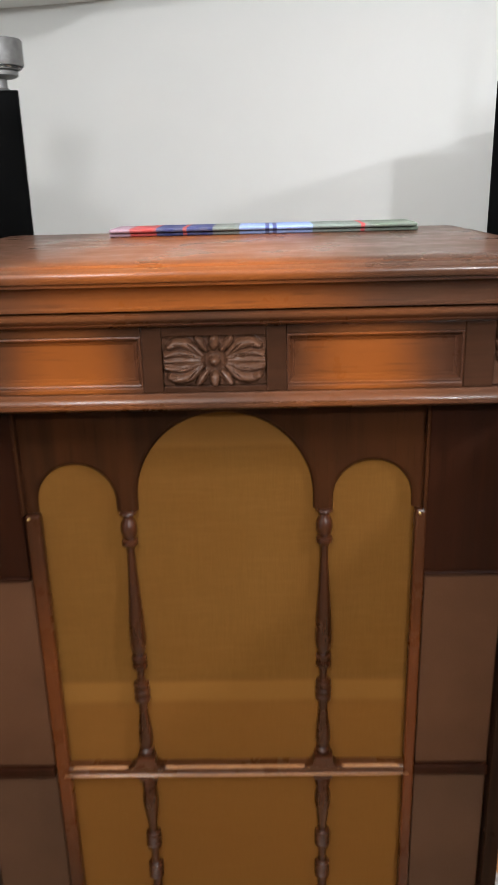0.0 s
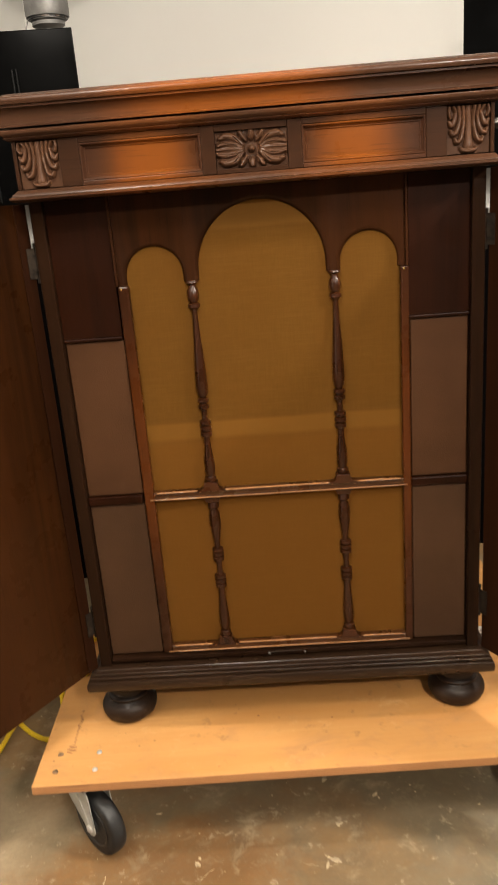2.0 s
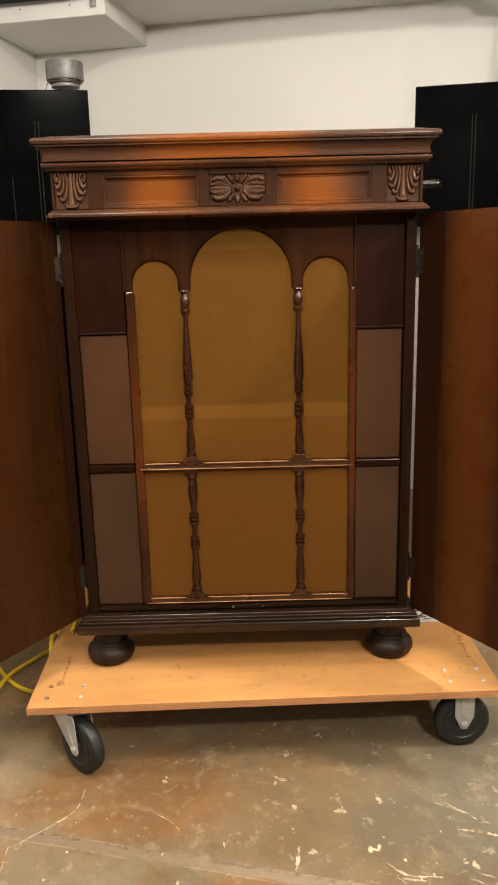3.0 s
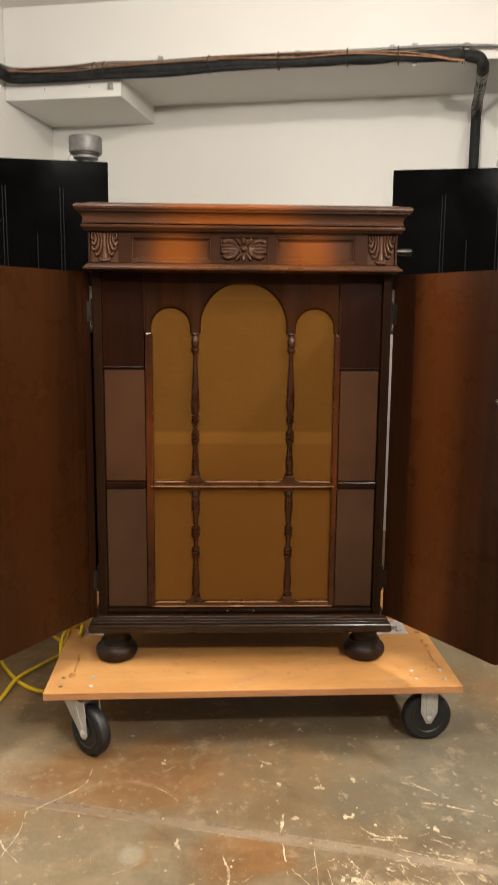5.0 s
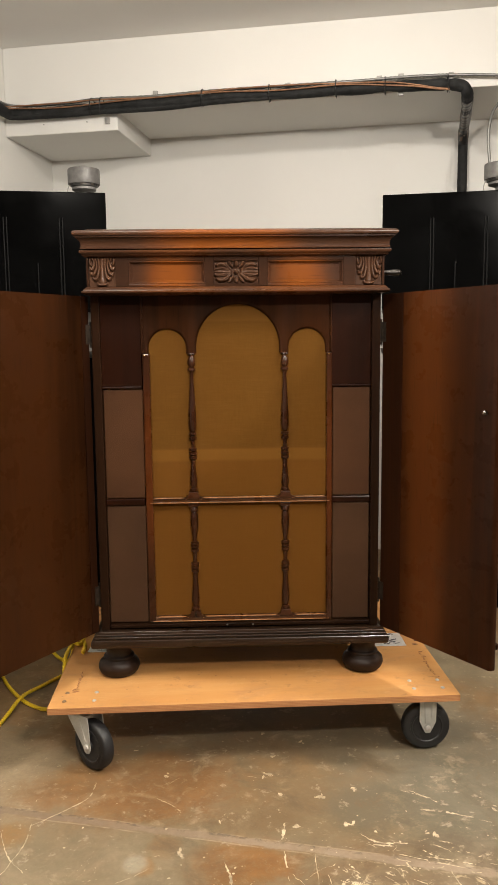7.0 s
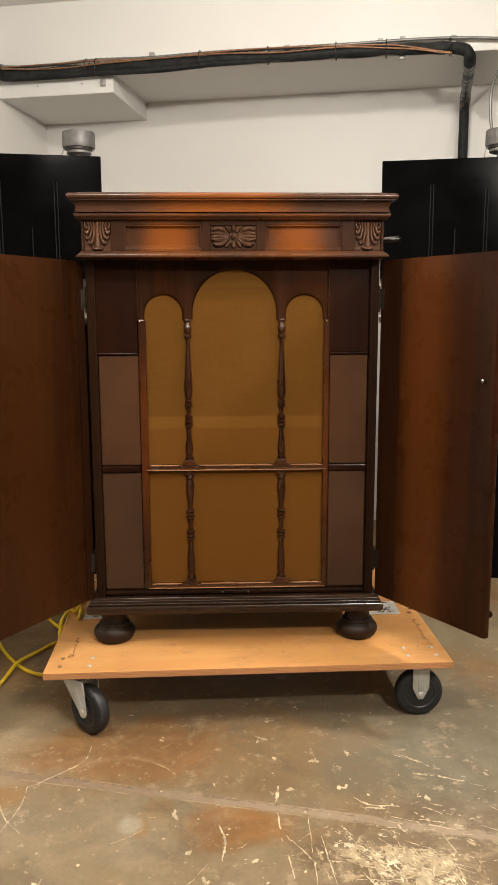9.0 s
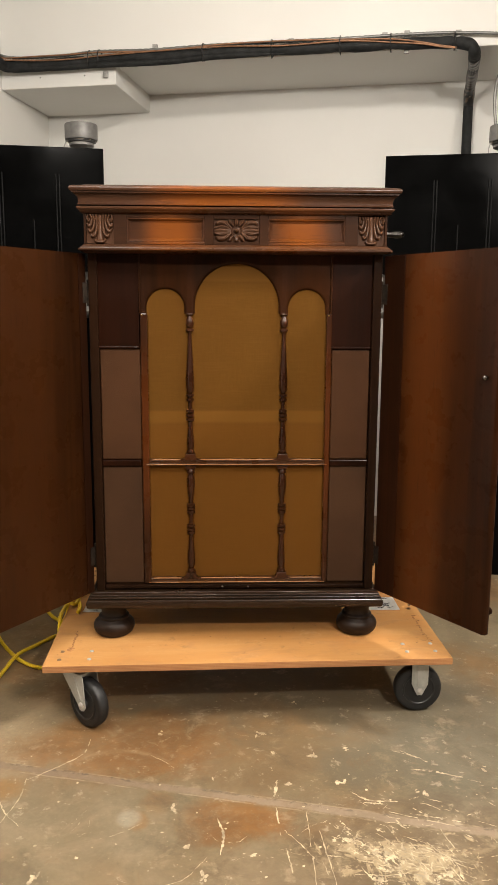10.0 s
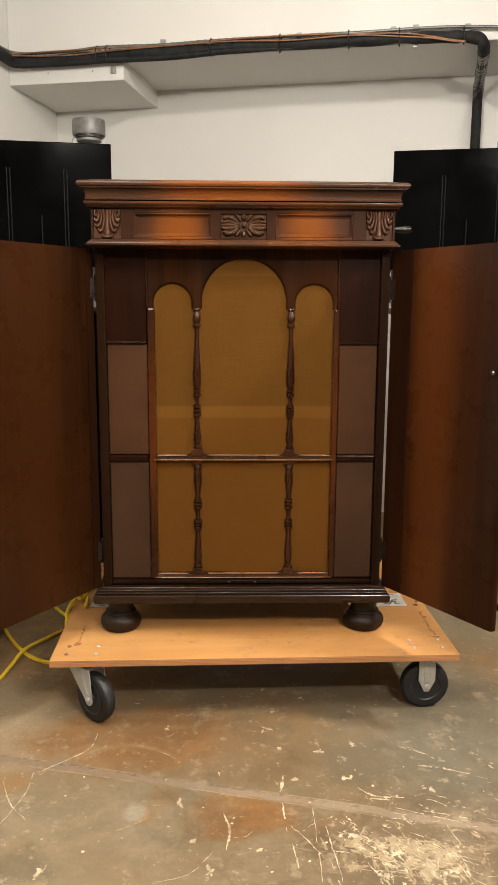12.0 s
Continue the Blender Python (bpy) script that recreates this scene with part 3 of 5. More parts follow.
# dried paint: thin drips, scratches and specks on the slab
def floor_marks():
    rng = random.Random(21)
    bm = bmesh.new()

    def ribbon(pts, width, broken=0.12):
        rows, up = [], Vector((0, 0, rng.uniform(-0.0003, 0.0)))
        for i, p in enumerate(pts):
            d = pts[min(i + 1, len(pts) - 1)] - pts[max(i - 1, 0)]
            side = Vector((-d.y, d.x, 0)).normalized()
            t = i / (len(pts) - 1)
            w = width * (0.15 + 0.85 * math.sin(math.pi * (0.06 + 0.88 * t)) ** 0.7) * rng.uniform(0.2, 1.5)
            p = p + side * rng.gauss(0, 0.0006) + up
            rows.append((bm.verts.new(p - side * w), bm.verts.new(p + side * w)))
        off = 0
        for (a, b), (c, d) in zip(rows, rows[1:]):
            if off == 0 and rng.random() < broken:
                off = rng.choice((1, 2, 4))
            if off:
                off -= 1
            else:
                bm.faces.new((a, b, d, c))

    def blob(x, y, r, lean=None, k=9, ragged=0.25):
        turn, lean = rng.uniform(0, 6), lean or rng.uniform(0.4, 1.0)
        bm.faces.new([bm.verts.new(Vector((x, y, FLOOR + rng.uniform(0.0002, 0.0005))) + Matrix.Rotation(turn, 3, "Z") @ Vector((r * math.cos(a) * (1 + rng.uniform(-ragged, ragged)), r * lean * math.sin(a) * (1 + rng.uniform(-ragged, ragged)), 0))) for a in [2 * math.pi * q / k for q in range(k)]])

    def spot():
        """Thickest beyond the joint and towards the worn patch."""
        while True:
            x, y = rng.uniform(-1.3, 1.5), rng.uniform(-2.6, 0.3)
            w = 0.28 + 0.75 * math.exp(-((x - 0.32) / 0.28) ** 2 - ((y + 0.66) / 0.20) ** 2) + (0.15 if y < -0.5 else 0.0)
            if rng.random() < w:
                return x, y

    def wander(x, y, a, length, bend, n, shake):
        p, pts = Vector((x, y, FLOOR + 0.0006)), []
        for k in range(n):
            pts.append(p.copy())
            p += Vector((math.cos(a), math.sin(a), 0)) * (length / (n - 1))
            a += bend / (n - 1) + rng.gauss(0, shake)
        return pts

    for _ in range(1100):
        x, y = spot()
        blob(x, y, rng.choice((0.0010, 0.0013, 0.0016, 0.0020, 0.0025, 0.0034)))
    for _ in range(30):
        # smeared dabs
        x, y = spot()
        blob(x, y, rng.uniform(0.004, 0.009), rng.uniform(0.18, 0.4), 13, 0.35)
    for x, y in DABS:
        turn = rng.uniform(0, 6)
        for _ in range(rng.choice((2, 3, 4))):
            q = rng.gauss(0, 0.008)
            blob(x + q * math.cos(turn), y + q * math.sin(turn) + rng.gauss(0, 0.003), rng.uniform(0.003, 0.009), rng.uniform(0.25, 0.6), 17, 0.26)
    for _ in range(36):
        x, y = spot()
        a = rng.choice((rng.gauss(-0.5, 0.35), rng.gauss(1.45, 0.3), rng.uniform(0, math.pi)))
        ribbon(wander(x, y, a, rng.uniform(0.008, 0.04), rng.gauss(0, 0.9), 12, 0.22), rng.uniform(0.0006, 0.0015), 0.2)
    # the splash of cream paint and the scratches that fly out of it
    for cx, cy, wide, deep, count in SPLASH:
        for _ in range(count):
            blob(cx + rng.gauss(0, wide), cy + rng.gauss(0, deep), rng.choice((0.0016, 0.002, 0.003, 0.004, 0.006)), rng.uniform(0.35, 0.9), 17, 0.5)
    for arm, w in ARMS:
        # clotted arms of the splash
        for p in smooth_line([(a, b, 0) for a, b in arm], 9):
            turn = rng.choice((rng.gauss(-0.5, 0.3), rng.gauss(2.3, 0.4), rng.gauss(-1.3, 0.3)))
            ribbon(wander(p.x + rng.gauss(0, w), p.y + rng.gauss(0, 0.7 * w), turn, rng.uniform(0.010, 0.030), rng.gauss(0, 0.6), 14, 0.15), rng.uniform(0.10, 0.35) * w, 0.1)
    for _ in range(52):
        x, y = 0.34 + rng.gauss(0, 0.085), -0.68 + rng.gauss(0, 0.030)
        ribbon(wander(x, y, rng.choice((rng.gauss(-0.35, 0.25), rng.gauss(2.5, 0.4), rng.gauss(-1.4, 0.2))), rng.uniform(0.02, 0.11), rng.gauss(0, 0.3), 18, 0.06), rng.uniform(0.0006, 0.0014), 0.12)
    for _ in range(22):
        x, y = 0.40 + rng.gauss(0, 0.08), -0.50 + rng.gauss(0, 0.06)
        ribbon(wander(x, y, rng.gauss(-0.4, 0.25), rng.uniform(0.01, 0.06), rng.gauss(0, 0.3), 14, 0.12), rng.uniform(0.0006, 0.0015), 0.25)
    # fine swirls scraped into the sealer
    for _ in range(24):
        x, y = rng.uniform(-0.75, 0.65), rng.uniform(-1.0, -0.16)
        ribbon(wander(x, y, rng.uniform(0, 6.28), rng.uniform(0.04, 0.12), rng.gauss(0, 1.5), 26, 0.05), rng.uniform(0.0003, 0.0007), 0.25)
    # long drips and scratches
    for pts, w in DRIPS:
        ribbon([Vector((p.x, p.y, FLOOR + 0.0006)) for p in smooth_line([(a, b, 0) for a, b in pts], 14)], w, 0.05)
    return bm


DRIPS = [([(-0.542, -0.417), (-0.505, -0.500), (-0.456, -0.558)], 0.0014), ([(-0.480, -0.392), (-0.478, -0.470), (-0.504, -0.573)], 0.0014), ([(-0.361, -0.231), (-0.370, -0.298), (-0.423, -0.353), (-0.480, -0.400)], 0.0018),
         ([(0.091, -0.639), (0.098, -0.710)], 0.0016), ([(0.143, -0.530), (0.139, -0.745)], 0.0014), ([(0.164, -0.590), (0.177, -0.742)], 0.0013), ([(0.248, -0.461), (0.283, -0.492), (0.345, -0.499)], 0.0022),
         ([(0.319, -0.533), (0.448, -0.584)], 0.0018), ([(0.372, -0.522), (0.412, -0.562)], 0.0026), ([(0.396, -0.303), (0.449, -0.353)], 0.0018), ([(0.403, -0.380), (0.450, -0.390), (0.514, -0.415)], 0.0028),
         ([(-0.047, -0.543), (-0.033, -0.597), (-0.040, -0.656)], 0.0024), ([(0.089, -0.414), (0.078, -0.476)], 0.0032), ([(0.079, -0.512), (0.083, -0.604)], 0.0022), ([(-0.077, -0.724), (-0.062, -0.707)], 0.0032)]
DRIPS += [([(-0.398, -0.736), (-0.390, -0.701)], 0.0040), ([(-0.176, -0.744), (-0.109, -0.719), (-0.066, -0.661)], 0.0008), ([(0.050, -0.208), (0.075, -0.222)], 0.0050), ([(0.160, -0.318), (0.200, -0.324)], 0.0050), ([(-0.146, -0.502), (-0.130, -0.531)], 0.0035)]
DRIPS += [([(0.362, -0.540), (0.413, -0.554), (0.463, -0.570)], 0.0020), ([(0.375, -0.302), (0.438, -0.336)], 0.0014), ([(0.271, -0.499), (0.314, -0.507)], 0.0022)]
ARMS = [([(0.210, -0.570), (0.232, -0.615), (0.262, -0.655), (0.285, -0.697), (0.345, -0.715), (0.400, -0.735)], 0.0075), ([(0.195, -0.612), (0.240, -0.635)], 0.006), ([(0.285, -0.690), (0.262, -0.740), (0.250, -0.790)], 0.008), ([(0.280, -0.680), (0.325, -0.650), (0.368, -0.652)], 0.006),
        ([(0.300, -0.585), (0.335, -0.568)], 0.005), ([(0.345, -0.715), (0.345, -0.770), (0.372, -0.820)], 0.007)]
DABS = [(0.057, -0.217), (0.180, -0.316), (-0.071, -0.715), (-0.391, -0.709), (0.024, -0.669), (-0.106, -0.629), (-0.142, -0.510), (-0.193, -0.214), (-0.281, -0.091), (0.577, -0.371),
        (0.113, -0.434), (0.264, -0.291), (0.404, -0.467), (0.235, -0.425), (0.164, -0.072), (0.084, -0.301), (0.056, -0.017), (0.085, -0.128)]
SPLASH = [(0.205, -0.610, 0.016, 0.016, 9), (0.255, -0.650, 0.022, 0.014, 12), (0.303, -0.693, 0.030, 0.018, 26), (0.290, -0.590, 0.020, 0.010, 5), (0.397, -0.666, 0.040, 0.016, 14), (0.251, -0.740, 0.014, 0.012, 8), (0.400, -0.731, 0.040, 0.014, 9)]


m_mark = plain("dried_cream_paint", (0.50, 0.410, 0.275), 0.65, 0, 45, 0.5)
tagged(part("paint_marks", floor_marks(), m_mark, None, "cream paint specks and scratches dried on the concrete"), "", "paint marks", "", "stuff")

# round tan mat at the edge of the clear floor
mat_ob = thing("round_mat", pose(-0.660, -0.292, FLOOR), "small round tan woven mat on the concrete floor", "mat")
part("weave", lathe([(0.062, 0.0), (0.066, 0.003), (0.062, 0.0055), (0.001, 0.0055)], 36), plain("tan_weave", (0.17, 0.105, 0.055), 0.85, 0, 90, 0.7, 0.002), mat_ob, "", pose(-0.660, -0.292, FLOOR), 40)
part("rim", lathe([(0.0665, 0.0), (0.072, 0.002), (0.0735, 0.0045), (0.071, 0.0075), (0.0665, 0.0070)], 36), plain("pale_rim", (0.30, 0.21, 0.12), 0.75, 0, 60, 0.3), mat_ob, "paler rim", pose(-0.660, -0.292, FLOOR), 40)


# ---- gramophone cabinet ----
ZB = 0.148
cabinet = thing("gramophone_cabinet", pose(0, 0.2, ZB), "dark mahogany gramophone cabinet, arched cloth grille, doors swung open", "cabinet")
HX, BACK = 0.372, 0.45


def cab(name, bm, material, label="", smooth=None, parent=None, at=None):
    return part(name, bm, material, parent or cabinet, label, at, smooth)


# case
for s in (-1, 1):
    cab("side_panel", box(min(s * HX, s * 0.350), max(s * HX, s * 0.350), -0.016, BACK, 0.280, 1.172, 0.002), m_case)
cab("back_panel", box(-0.350, 0.350, BACK - 0.012, BACK - 0.001, 0.26, 1.25), m_case)
cab("inner_board", box(-0.350, 0.350, 0.034, 0.046, 0.285, 1.17), m_case)
cab("bottom_board", box(-0.350, 0.350, 0.0, BACK - 0.013, 0.262, 0.2845), m_case)
cab("base_rail", box(-0.349, 0.349, -0.014, 0.010, 0.2850, 0.2945, 0.002), m_case)

# plinth, waist and top mouldings
reeds = []
for zc in (0.2675, 0.2735):
    # two rounded reeds stepping back above the plain band
    out = 0.0170 - (zc - 0.2675) * 0.75
    reeds += [(out + 0.0027 * math.sin(radians(q)) - 0.0010, zc - 0.0027 * math.cos(radians(q))) for q in (10, 40, 70, 100, 130, 160)] + [(out - 0.0030, zc + 0.0028)]
cab("plinth", moulding([(-0.02, 0.238), (0.014, 0.238), (0.020, 0.2400), (0.0235, 0.2440), (0.0245, 0.2520), (0.0242, 0.2590), (0.0218, 0.2625), (0.0160, 0.2635)] + reeds + [(0.006, 0.2775), (0.004, 0.2800), (-0.02, 0.2805)], HX, -0.023, BACK), m_plinth, "near-black reeded plinth", 40)
cab("waist_moulding", moulding([(-0.03, 1.1655), (0.004, 1.1655), (0.010, 1.1675), (0.0125, 1.170), (0.0125, 1.1735), (0.009, 1.1745), (0.008, 1.1775), (0.004, 1.180), (0.001, 1.1835), (-0.03, 1.184)], HX, -0.056, BACK), m_mould, "", 40)
cab("top_moulding", moulding([(-0.03, 1.2562), (0.002, 1.2562), (0.0075, 1.2587), (0.0090, 1.2605), (0.0070, 1.2615), (0.0085, 1.2632), (0.0130, 1.2658), (0.0145, 1.2684), (0.0142, 1.2712), (0.0120, 1.2724), (-0.03, 1.2728)], HX, -0.056, BACK), m_mould, "", 40)

# lid, closed: cove, rounded nose and a low raised top
cab("lid", moulding([(-0.05, 1.2756), (0.0115, 1.2756), (0.0118, 1.2785), (0.0100, 1.2800), (0.0098, 1.2860), (0.0112, 1.2920), (0.0145, 1.2972), (0.0190, 1.3008), (0.0225, 1.3022), (0.0225, 1.3055), (0.0265, 1.3065), (0.0285, 1.3095), (0.0285, 1.3135),
                    (0.0262, 1.3170), (0.0215, 1.3188), (0.008, 1.3192), (0.006, 1.3205), (0.002, 1.3225), (-0.006, 1.3245), (-0.02, 1.3252), (-0.15, 1.3255)], HX, -0.056, BACK), m_lid, "closed lid with moulded edge, amber in the middle", 35)

# frieze board with framed panels
FZ0, FZ1, FY = 1.184, 1.256, -0.056
cab("frieze_board", box(-HX, HX, FY + 0.012, BACK - 0.02, FZ0 - 0.0005, FZ1 + 0.0005), m_frieze)
for x0, x1 in ((-0.372, -0.366), (-0.300, -0.268), (-0.078, -0.0562), (0.0562, 0.078), (0.268, 0.300), (0.366, 0.372)):
    cab("frieze_stile", box(x0, x1, FY, FY + 0.0115, FZ0, FZ1, 0.0012), m_frieze)
for z0, z1 in ((FZ0, 1.1910), (1.2460, FZ1)):
    cab("frieze_rail", box(-0.0560, 0.0560, FY, FY + 0.0115, z0, z1, 0.0008), m_frieze)
for s in (-1, 1):
    a, b = sorted((s * 0.0782, s * 0.2678))
    cab("frieze_rail", box(a, b, FY, FY + 0.0115, FZ0, 1.1905, 0.0012), m_panel)
    cab("frieze_rail", box(a, b, FY, FY + 0.0115, 1.2465, FZ1, 0.0012), m_frieze)
    bm = bmesh.new()
    loops = []
    for q, yy in ((0.0, FY + 0.0012), (0.0014, FY + 0.0004), (0.0028, FY + 0.0012), (0.0040, FY + 0.0042), (0.0062, FY + 0.0072), (0.0078, FY + 0.0072), (0.0090, FY + 0.0086)):
        loops.append([bm.verts.new((x, yy, z)) for x, z in ((a + 0.0001 + q, 1.1907 + q), (b - 0.0001 - q, 1.1907 + q), (b - 0.0001 - q, 1.2463 - q), (a + 0.0001 + q, 1.2463 - q))])
    for u, v in zip(loops, loops[1:]):
        for i in range(4):
            bm.faces.new((u[i], u[(i + 1) % 4], v[(i + 1) % 4], v[i]))
    bm.faces.new(loops[-1])
    rear = [bm.verts.new((v.co.x, FY + 0.0118, v.co.z)) for v in loops[0]]
    for i in range(4):
        bm.faces.new((loops[0][i], rear[i], rear[(i + 1) % 4], loops[0][(i + 1) % 4]))
    bm.faces.new(rear)
    panel = cab("frieze_panel", bm, m_panel, "amber-shaded recessed panel with moulded frame")


def relief(name, label, x0, x1, z0, z1, y, nx, nz, strokes, soften=0, scores=()):
    """A carved block: a fine skin over its front, raised along strokes; a stroke is a line of (x, z, half width, lift)."""
    gx, gz = np.linspace(x0, x1, nx), np.linspace(z0, z1, nz)
    X, Z = np.meshgrid(gx, gz)
    H = np.zeros_like(X)
    for line in strokes:
        for (ax, az, aw, ah), (bx, bz, bw, bh) in zip(line, line[1:]):
            t = np.clip(((X - ax) * (bx - ax) + (Z - az) * (bz - az)) / ((bx - ax) ** 2 + (bz - az) ** 2 + 1e-12), 0, 1)
            d = np.hypot(X - ax - t * (bx - ax), Z - az - t * (bz - az))
            w, h = aw + t * (bw - aw), ah + t * (bh - ah)
            H = np.maximum(H, h * np.sqrt(np.clip(1 - (d / w) ** 2, 0, 1)))
    for line in scores:
        # cut back into the raised parts
        for (ax, az, aw, ah), (bx, bz, bw, bh) in zip(line, line[1:]):
            t = np.clip(((X - ax) * (bx - ax) + (Z - az) * (bz - az)) / ((bx - ax) ** 2 + (bz - az) ** 2 + 1e-12), 0, 1)
            d = np.hypot(X - ax - t * (bx - ax), Z - az - t * (bz - az))
            w, h = aw + t * (bw - aw), ah + t * (bh - ah)
            H = np.where(d < w, np.minimum(H, h + (d / w) ** 2 * 0.012), H)
    for _ in range(soften):
        # worn carving: every point drawn towards its neighbours
        Q = np.pad(H, 1, mode="edge")
        H = 0.5 * H + 0.125 * (Q[:-2, 1:-1] + Q[2:, 1:-1] + Q[1:-1, :-2] + Q[1:-1, 2:])
    bm = bmesh.new()
    grid = [[bm.verts.new((gx[i], y - H[j][i] if 0 < i < nx - 1 and 0 < j < nz - 1 else y, gz[j])) for i in range(nx)] for j in range(nz)]
    for a, b in zip(grid, grid[1:]):
        for i in range(nx - 1):
            bm.faces.new((a[i], a[i + 1], b[i + 1], b[i]))
    rim = grid[0] + [r[-1] for r in grid[1:]] + grid[-1][-2::-1] + [r[0] for r in grid[-2:0:-1]]
    back = [bm.verts.new((v.co.x, FY + 0.0117, v.co.z)) for v in rim]
    for i in range(len(rim)):
        k = (i + 1) % len(rim)
        bm.faces.new((rim[i], back[i], back[k], rim[k]))
    bm.faces.new(back)
    return cab(name, bm, m_carve, label, 70)


def swept(points, widths, lifts, per=5):
    """A smooth stroke through the points, with widths and lifts running along it."""
    line = smooth_line([(a, 0, b) for a, b in points], per)
    k = len(line) - 1
    u = np.linspace(0, 1, k + 1)
    w, h = np.interp(u, np.linspace(0, 1, len(widths)), widths), np.interp(u, np.linspace(0, 1, len(lifts)), lifts)
    return [(p.x, p.z, w[i], h[i]) for i, p in enumerate(line)]


def rosette():
    """A button in a dark sunk ring, broad lapping leaves that fill an oval, veins scored in them, curled tips."""
    zc, strokes = 1.2185, []
    # the bulk of the leaves: a low oval mound, left and right of the button
    for sx in (-1, 1):
        strokes.append(swept([(sx * 0.0280, zc), (sx * 0.0360, zc), (sx * 0.0470, zc)], (0.0180, 0.0200, 0.0130), (0.0070, 0.0070, 0.0060)))
        strokes.append(swept([(sx * 0.0150, zc), (sx * 0.0330, zc + 0.0008), (sx * 0.0530, zc)], (0.0024, 0.0042, 0.0022), (0.0060, 0.0092, 0.0085)))
        for sz in (-1, 1):
            upper = [(sx * 0.0130, zc + sz * 0.0060), (sx * 0.0260, zc + sz * 0.0165), (sx * 0.0400, zc + sz * 0.0195), (sx * 0.0480, zc + sz * 0.0165)]
            strokes.append(swept(upper, (0.0030, 0.0062, 0.0060, 0.0040), (0.0065, 0.0112, 0.0108, 0.0130)))
            lower = [(sx * 0.0145, zc + sz * 0.0030), (sx * 0.0300, zc + sz * 0.0080), (sx * 0.0430, zc + sz * 0.0085), (sx * 0.0520, zc + sz * 0.0065)]
            strokes.append(swept(lower, (0.0024, 0.0042, 0.0042, 0.0030), (0.0060, 0.0100, 0.0094, 0.0115)))
            strokes.append(swept([(sx * 0.0085, zc + sz * 0.0120), (sx * 0.0135, zc + sz * 0.0185), (sx * 0.0175, zc + sz * 0.0240)], (0.0028, 0.0050, 0.0034), (0.0070, 0.0105, 0.0122)))
    for sz in (-1, 1):
        strokes.append(swept([(0, zc + sz * 0.0130), (0, zc + sz * 0.0185), (0, zc + sz * 0.0245)], (0.0026, 0.0060, 0.0046), (0.0070, 0.0108, 0.0125)))
    strokes.append([(-0.0001, zc, 0.0058, 0.0140), (0.0001, zc, 0.0058, 0.0140)])
    ring = [(0.0096 * math.cos(a), zc + 0.0096 * math.sin(a)) for a in [2 * math.pi * q / 14 for q in range(15)]]
    scores = [swept(ring, (0.0038, 0.0038), (0.0, 0.0), 2)]
    for sx in (-1, 1):
        for sz in (-1, 1):
            for far, rise in ((0.0300, 0.0205), (0.0440, 0.0185), (0.0490, 0.0110), (0.0500, 0.0040)):
                scores.append(swept([(sx * 0.0150, zc + sz * 0.0050), (sx * (0.4 * 0.015 + 0.6 * far), zc + sz * 0.74 * rise), (sx * far, zc + sz * rise)], (0.0009, 0.0015, 0.0007), (0.0048, 0.0066, 0.0085)))
            scores.append(swept([(sx * 0.0090, zc + sz * 0.0150), (sx * 0.0115, zc + sz * 0.0225)], (0.0010, 0.0018), (0.0035, 0.0050)))
    relief("rosette", "carved leafy flower rosette", -0.0560, 0.0560, 1.1912, 1.2458, FY + 0.006, 150, 76, strokes, 1, scores)


rosette()


def corbel(cx):
    """Acanthus corbel: flutes at the top that fan out and droop into curled lobes, a plain stem and a lip at the foot."""
    strokes = [swept([(cx, 1.2535), (cx, 1.2300), (cx, 1.2080), (cx, 1.1960)], (0.0050, 0.0048, 0.0062, 0.0085), (0.0050, 0.0056, 0.0075, 0.0090))]
    for s in (-1, 1):
        for top, out, tz, w, lift in ((0.0235, 0.0285, 1.2270, 0.0048, 0.0090), (0.0160, 0.0262, 1.2140, 0.0046, 0.0105), (0.0090, 0.0200, 1.2025, 0.0042, 0.0118)):
            p = [(cx + s * top, 1.2535), (cx + s * top * 0.82, 0.5 * (1.2535 + tz) + 0.004), (cx + s * (0.5 * top + 0.35 * out), tz + 0.0060), (cx + s * out * 0.90, tz), (cx + s * (out + 0.0014), tz + 0.0052)]
            strokes.append(swept(p, (0.0030, 0.0028, w * 0.85, w, w * 0.6), (0.0090, 0.0060, 0.8 * lift, lift, lift * 0.8)))
        strokes.append(swept([(cx + s * 0.0290, 1.2535), (cx + s * 0.0300, 1.2440), (cx + s * 0.0275, 1.2380)], (0.0022, 0.0026, 0.0030), (0.0080, 0.0100, 0.0080)))
    strokes.append(swept([(cx - 0.0125, 1.1935), (cx - 0.007, 1.1895), (cx + 0.007, 1.1895), (cx + 0.0125, 1.1935)], (0.0026, 0.0036, 0.0036, 0.0026), (0.008, 0.0105, 0.0105, 0.008)))
    relief("corbel", "carved acanthus corbel", cx - 0.0325, cx + 0.0325, FZ0 + 0.0015, FZ1 - 0.0015, FY + 0.006, 66, 72, strokes)


corbel(-0.333)
corbel(0.333)

# grille: cloth, arched fret board, stiles, rails and spindles
cab("grille_cloth", box(-0.2455, 0.2455, 0.0105, 0.0335, 0.290, 1.160), m_cloth, "golden brown grille cloth with a paler strip")


def arc(cx, zc, r, a0, a1, n):
    return [(cx + r * math.cos(radians(a0 + (a1 - a0) * i / n)), zc + r * math.sin(radians(a0 + (a1 - a0) * i / n))) for i in range(n + 1)]


FOOT = 1.018


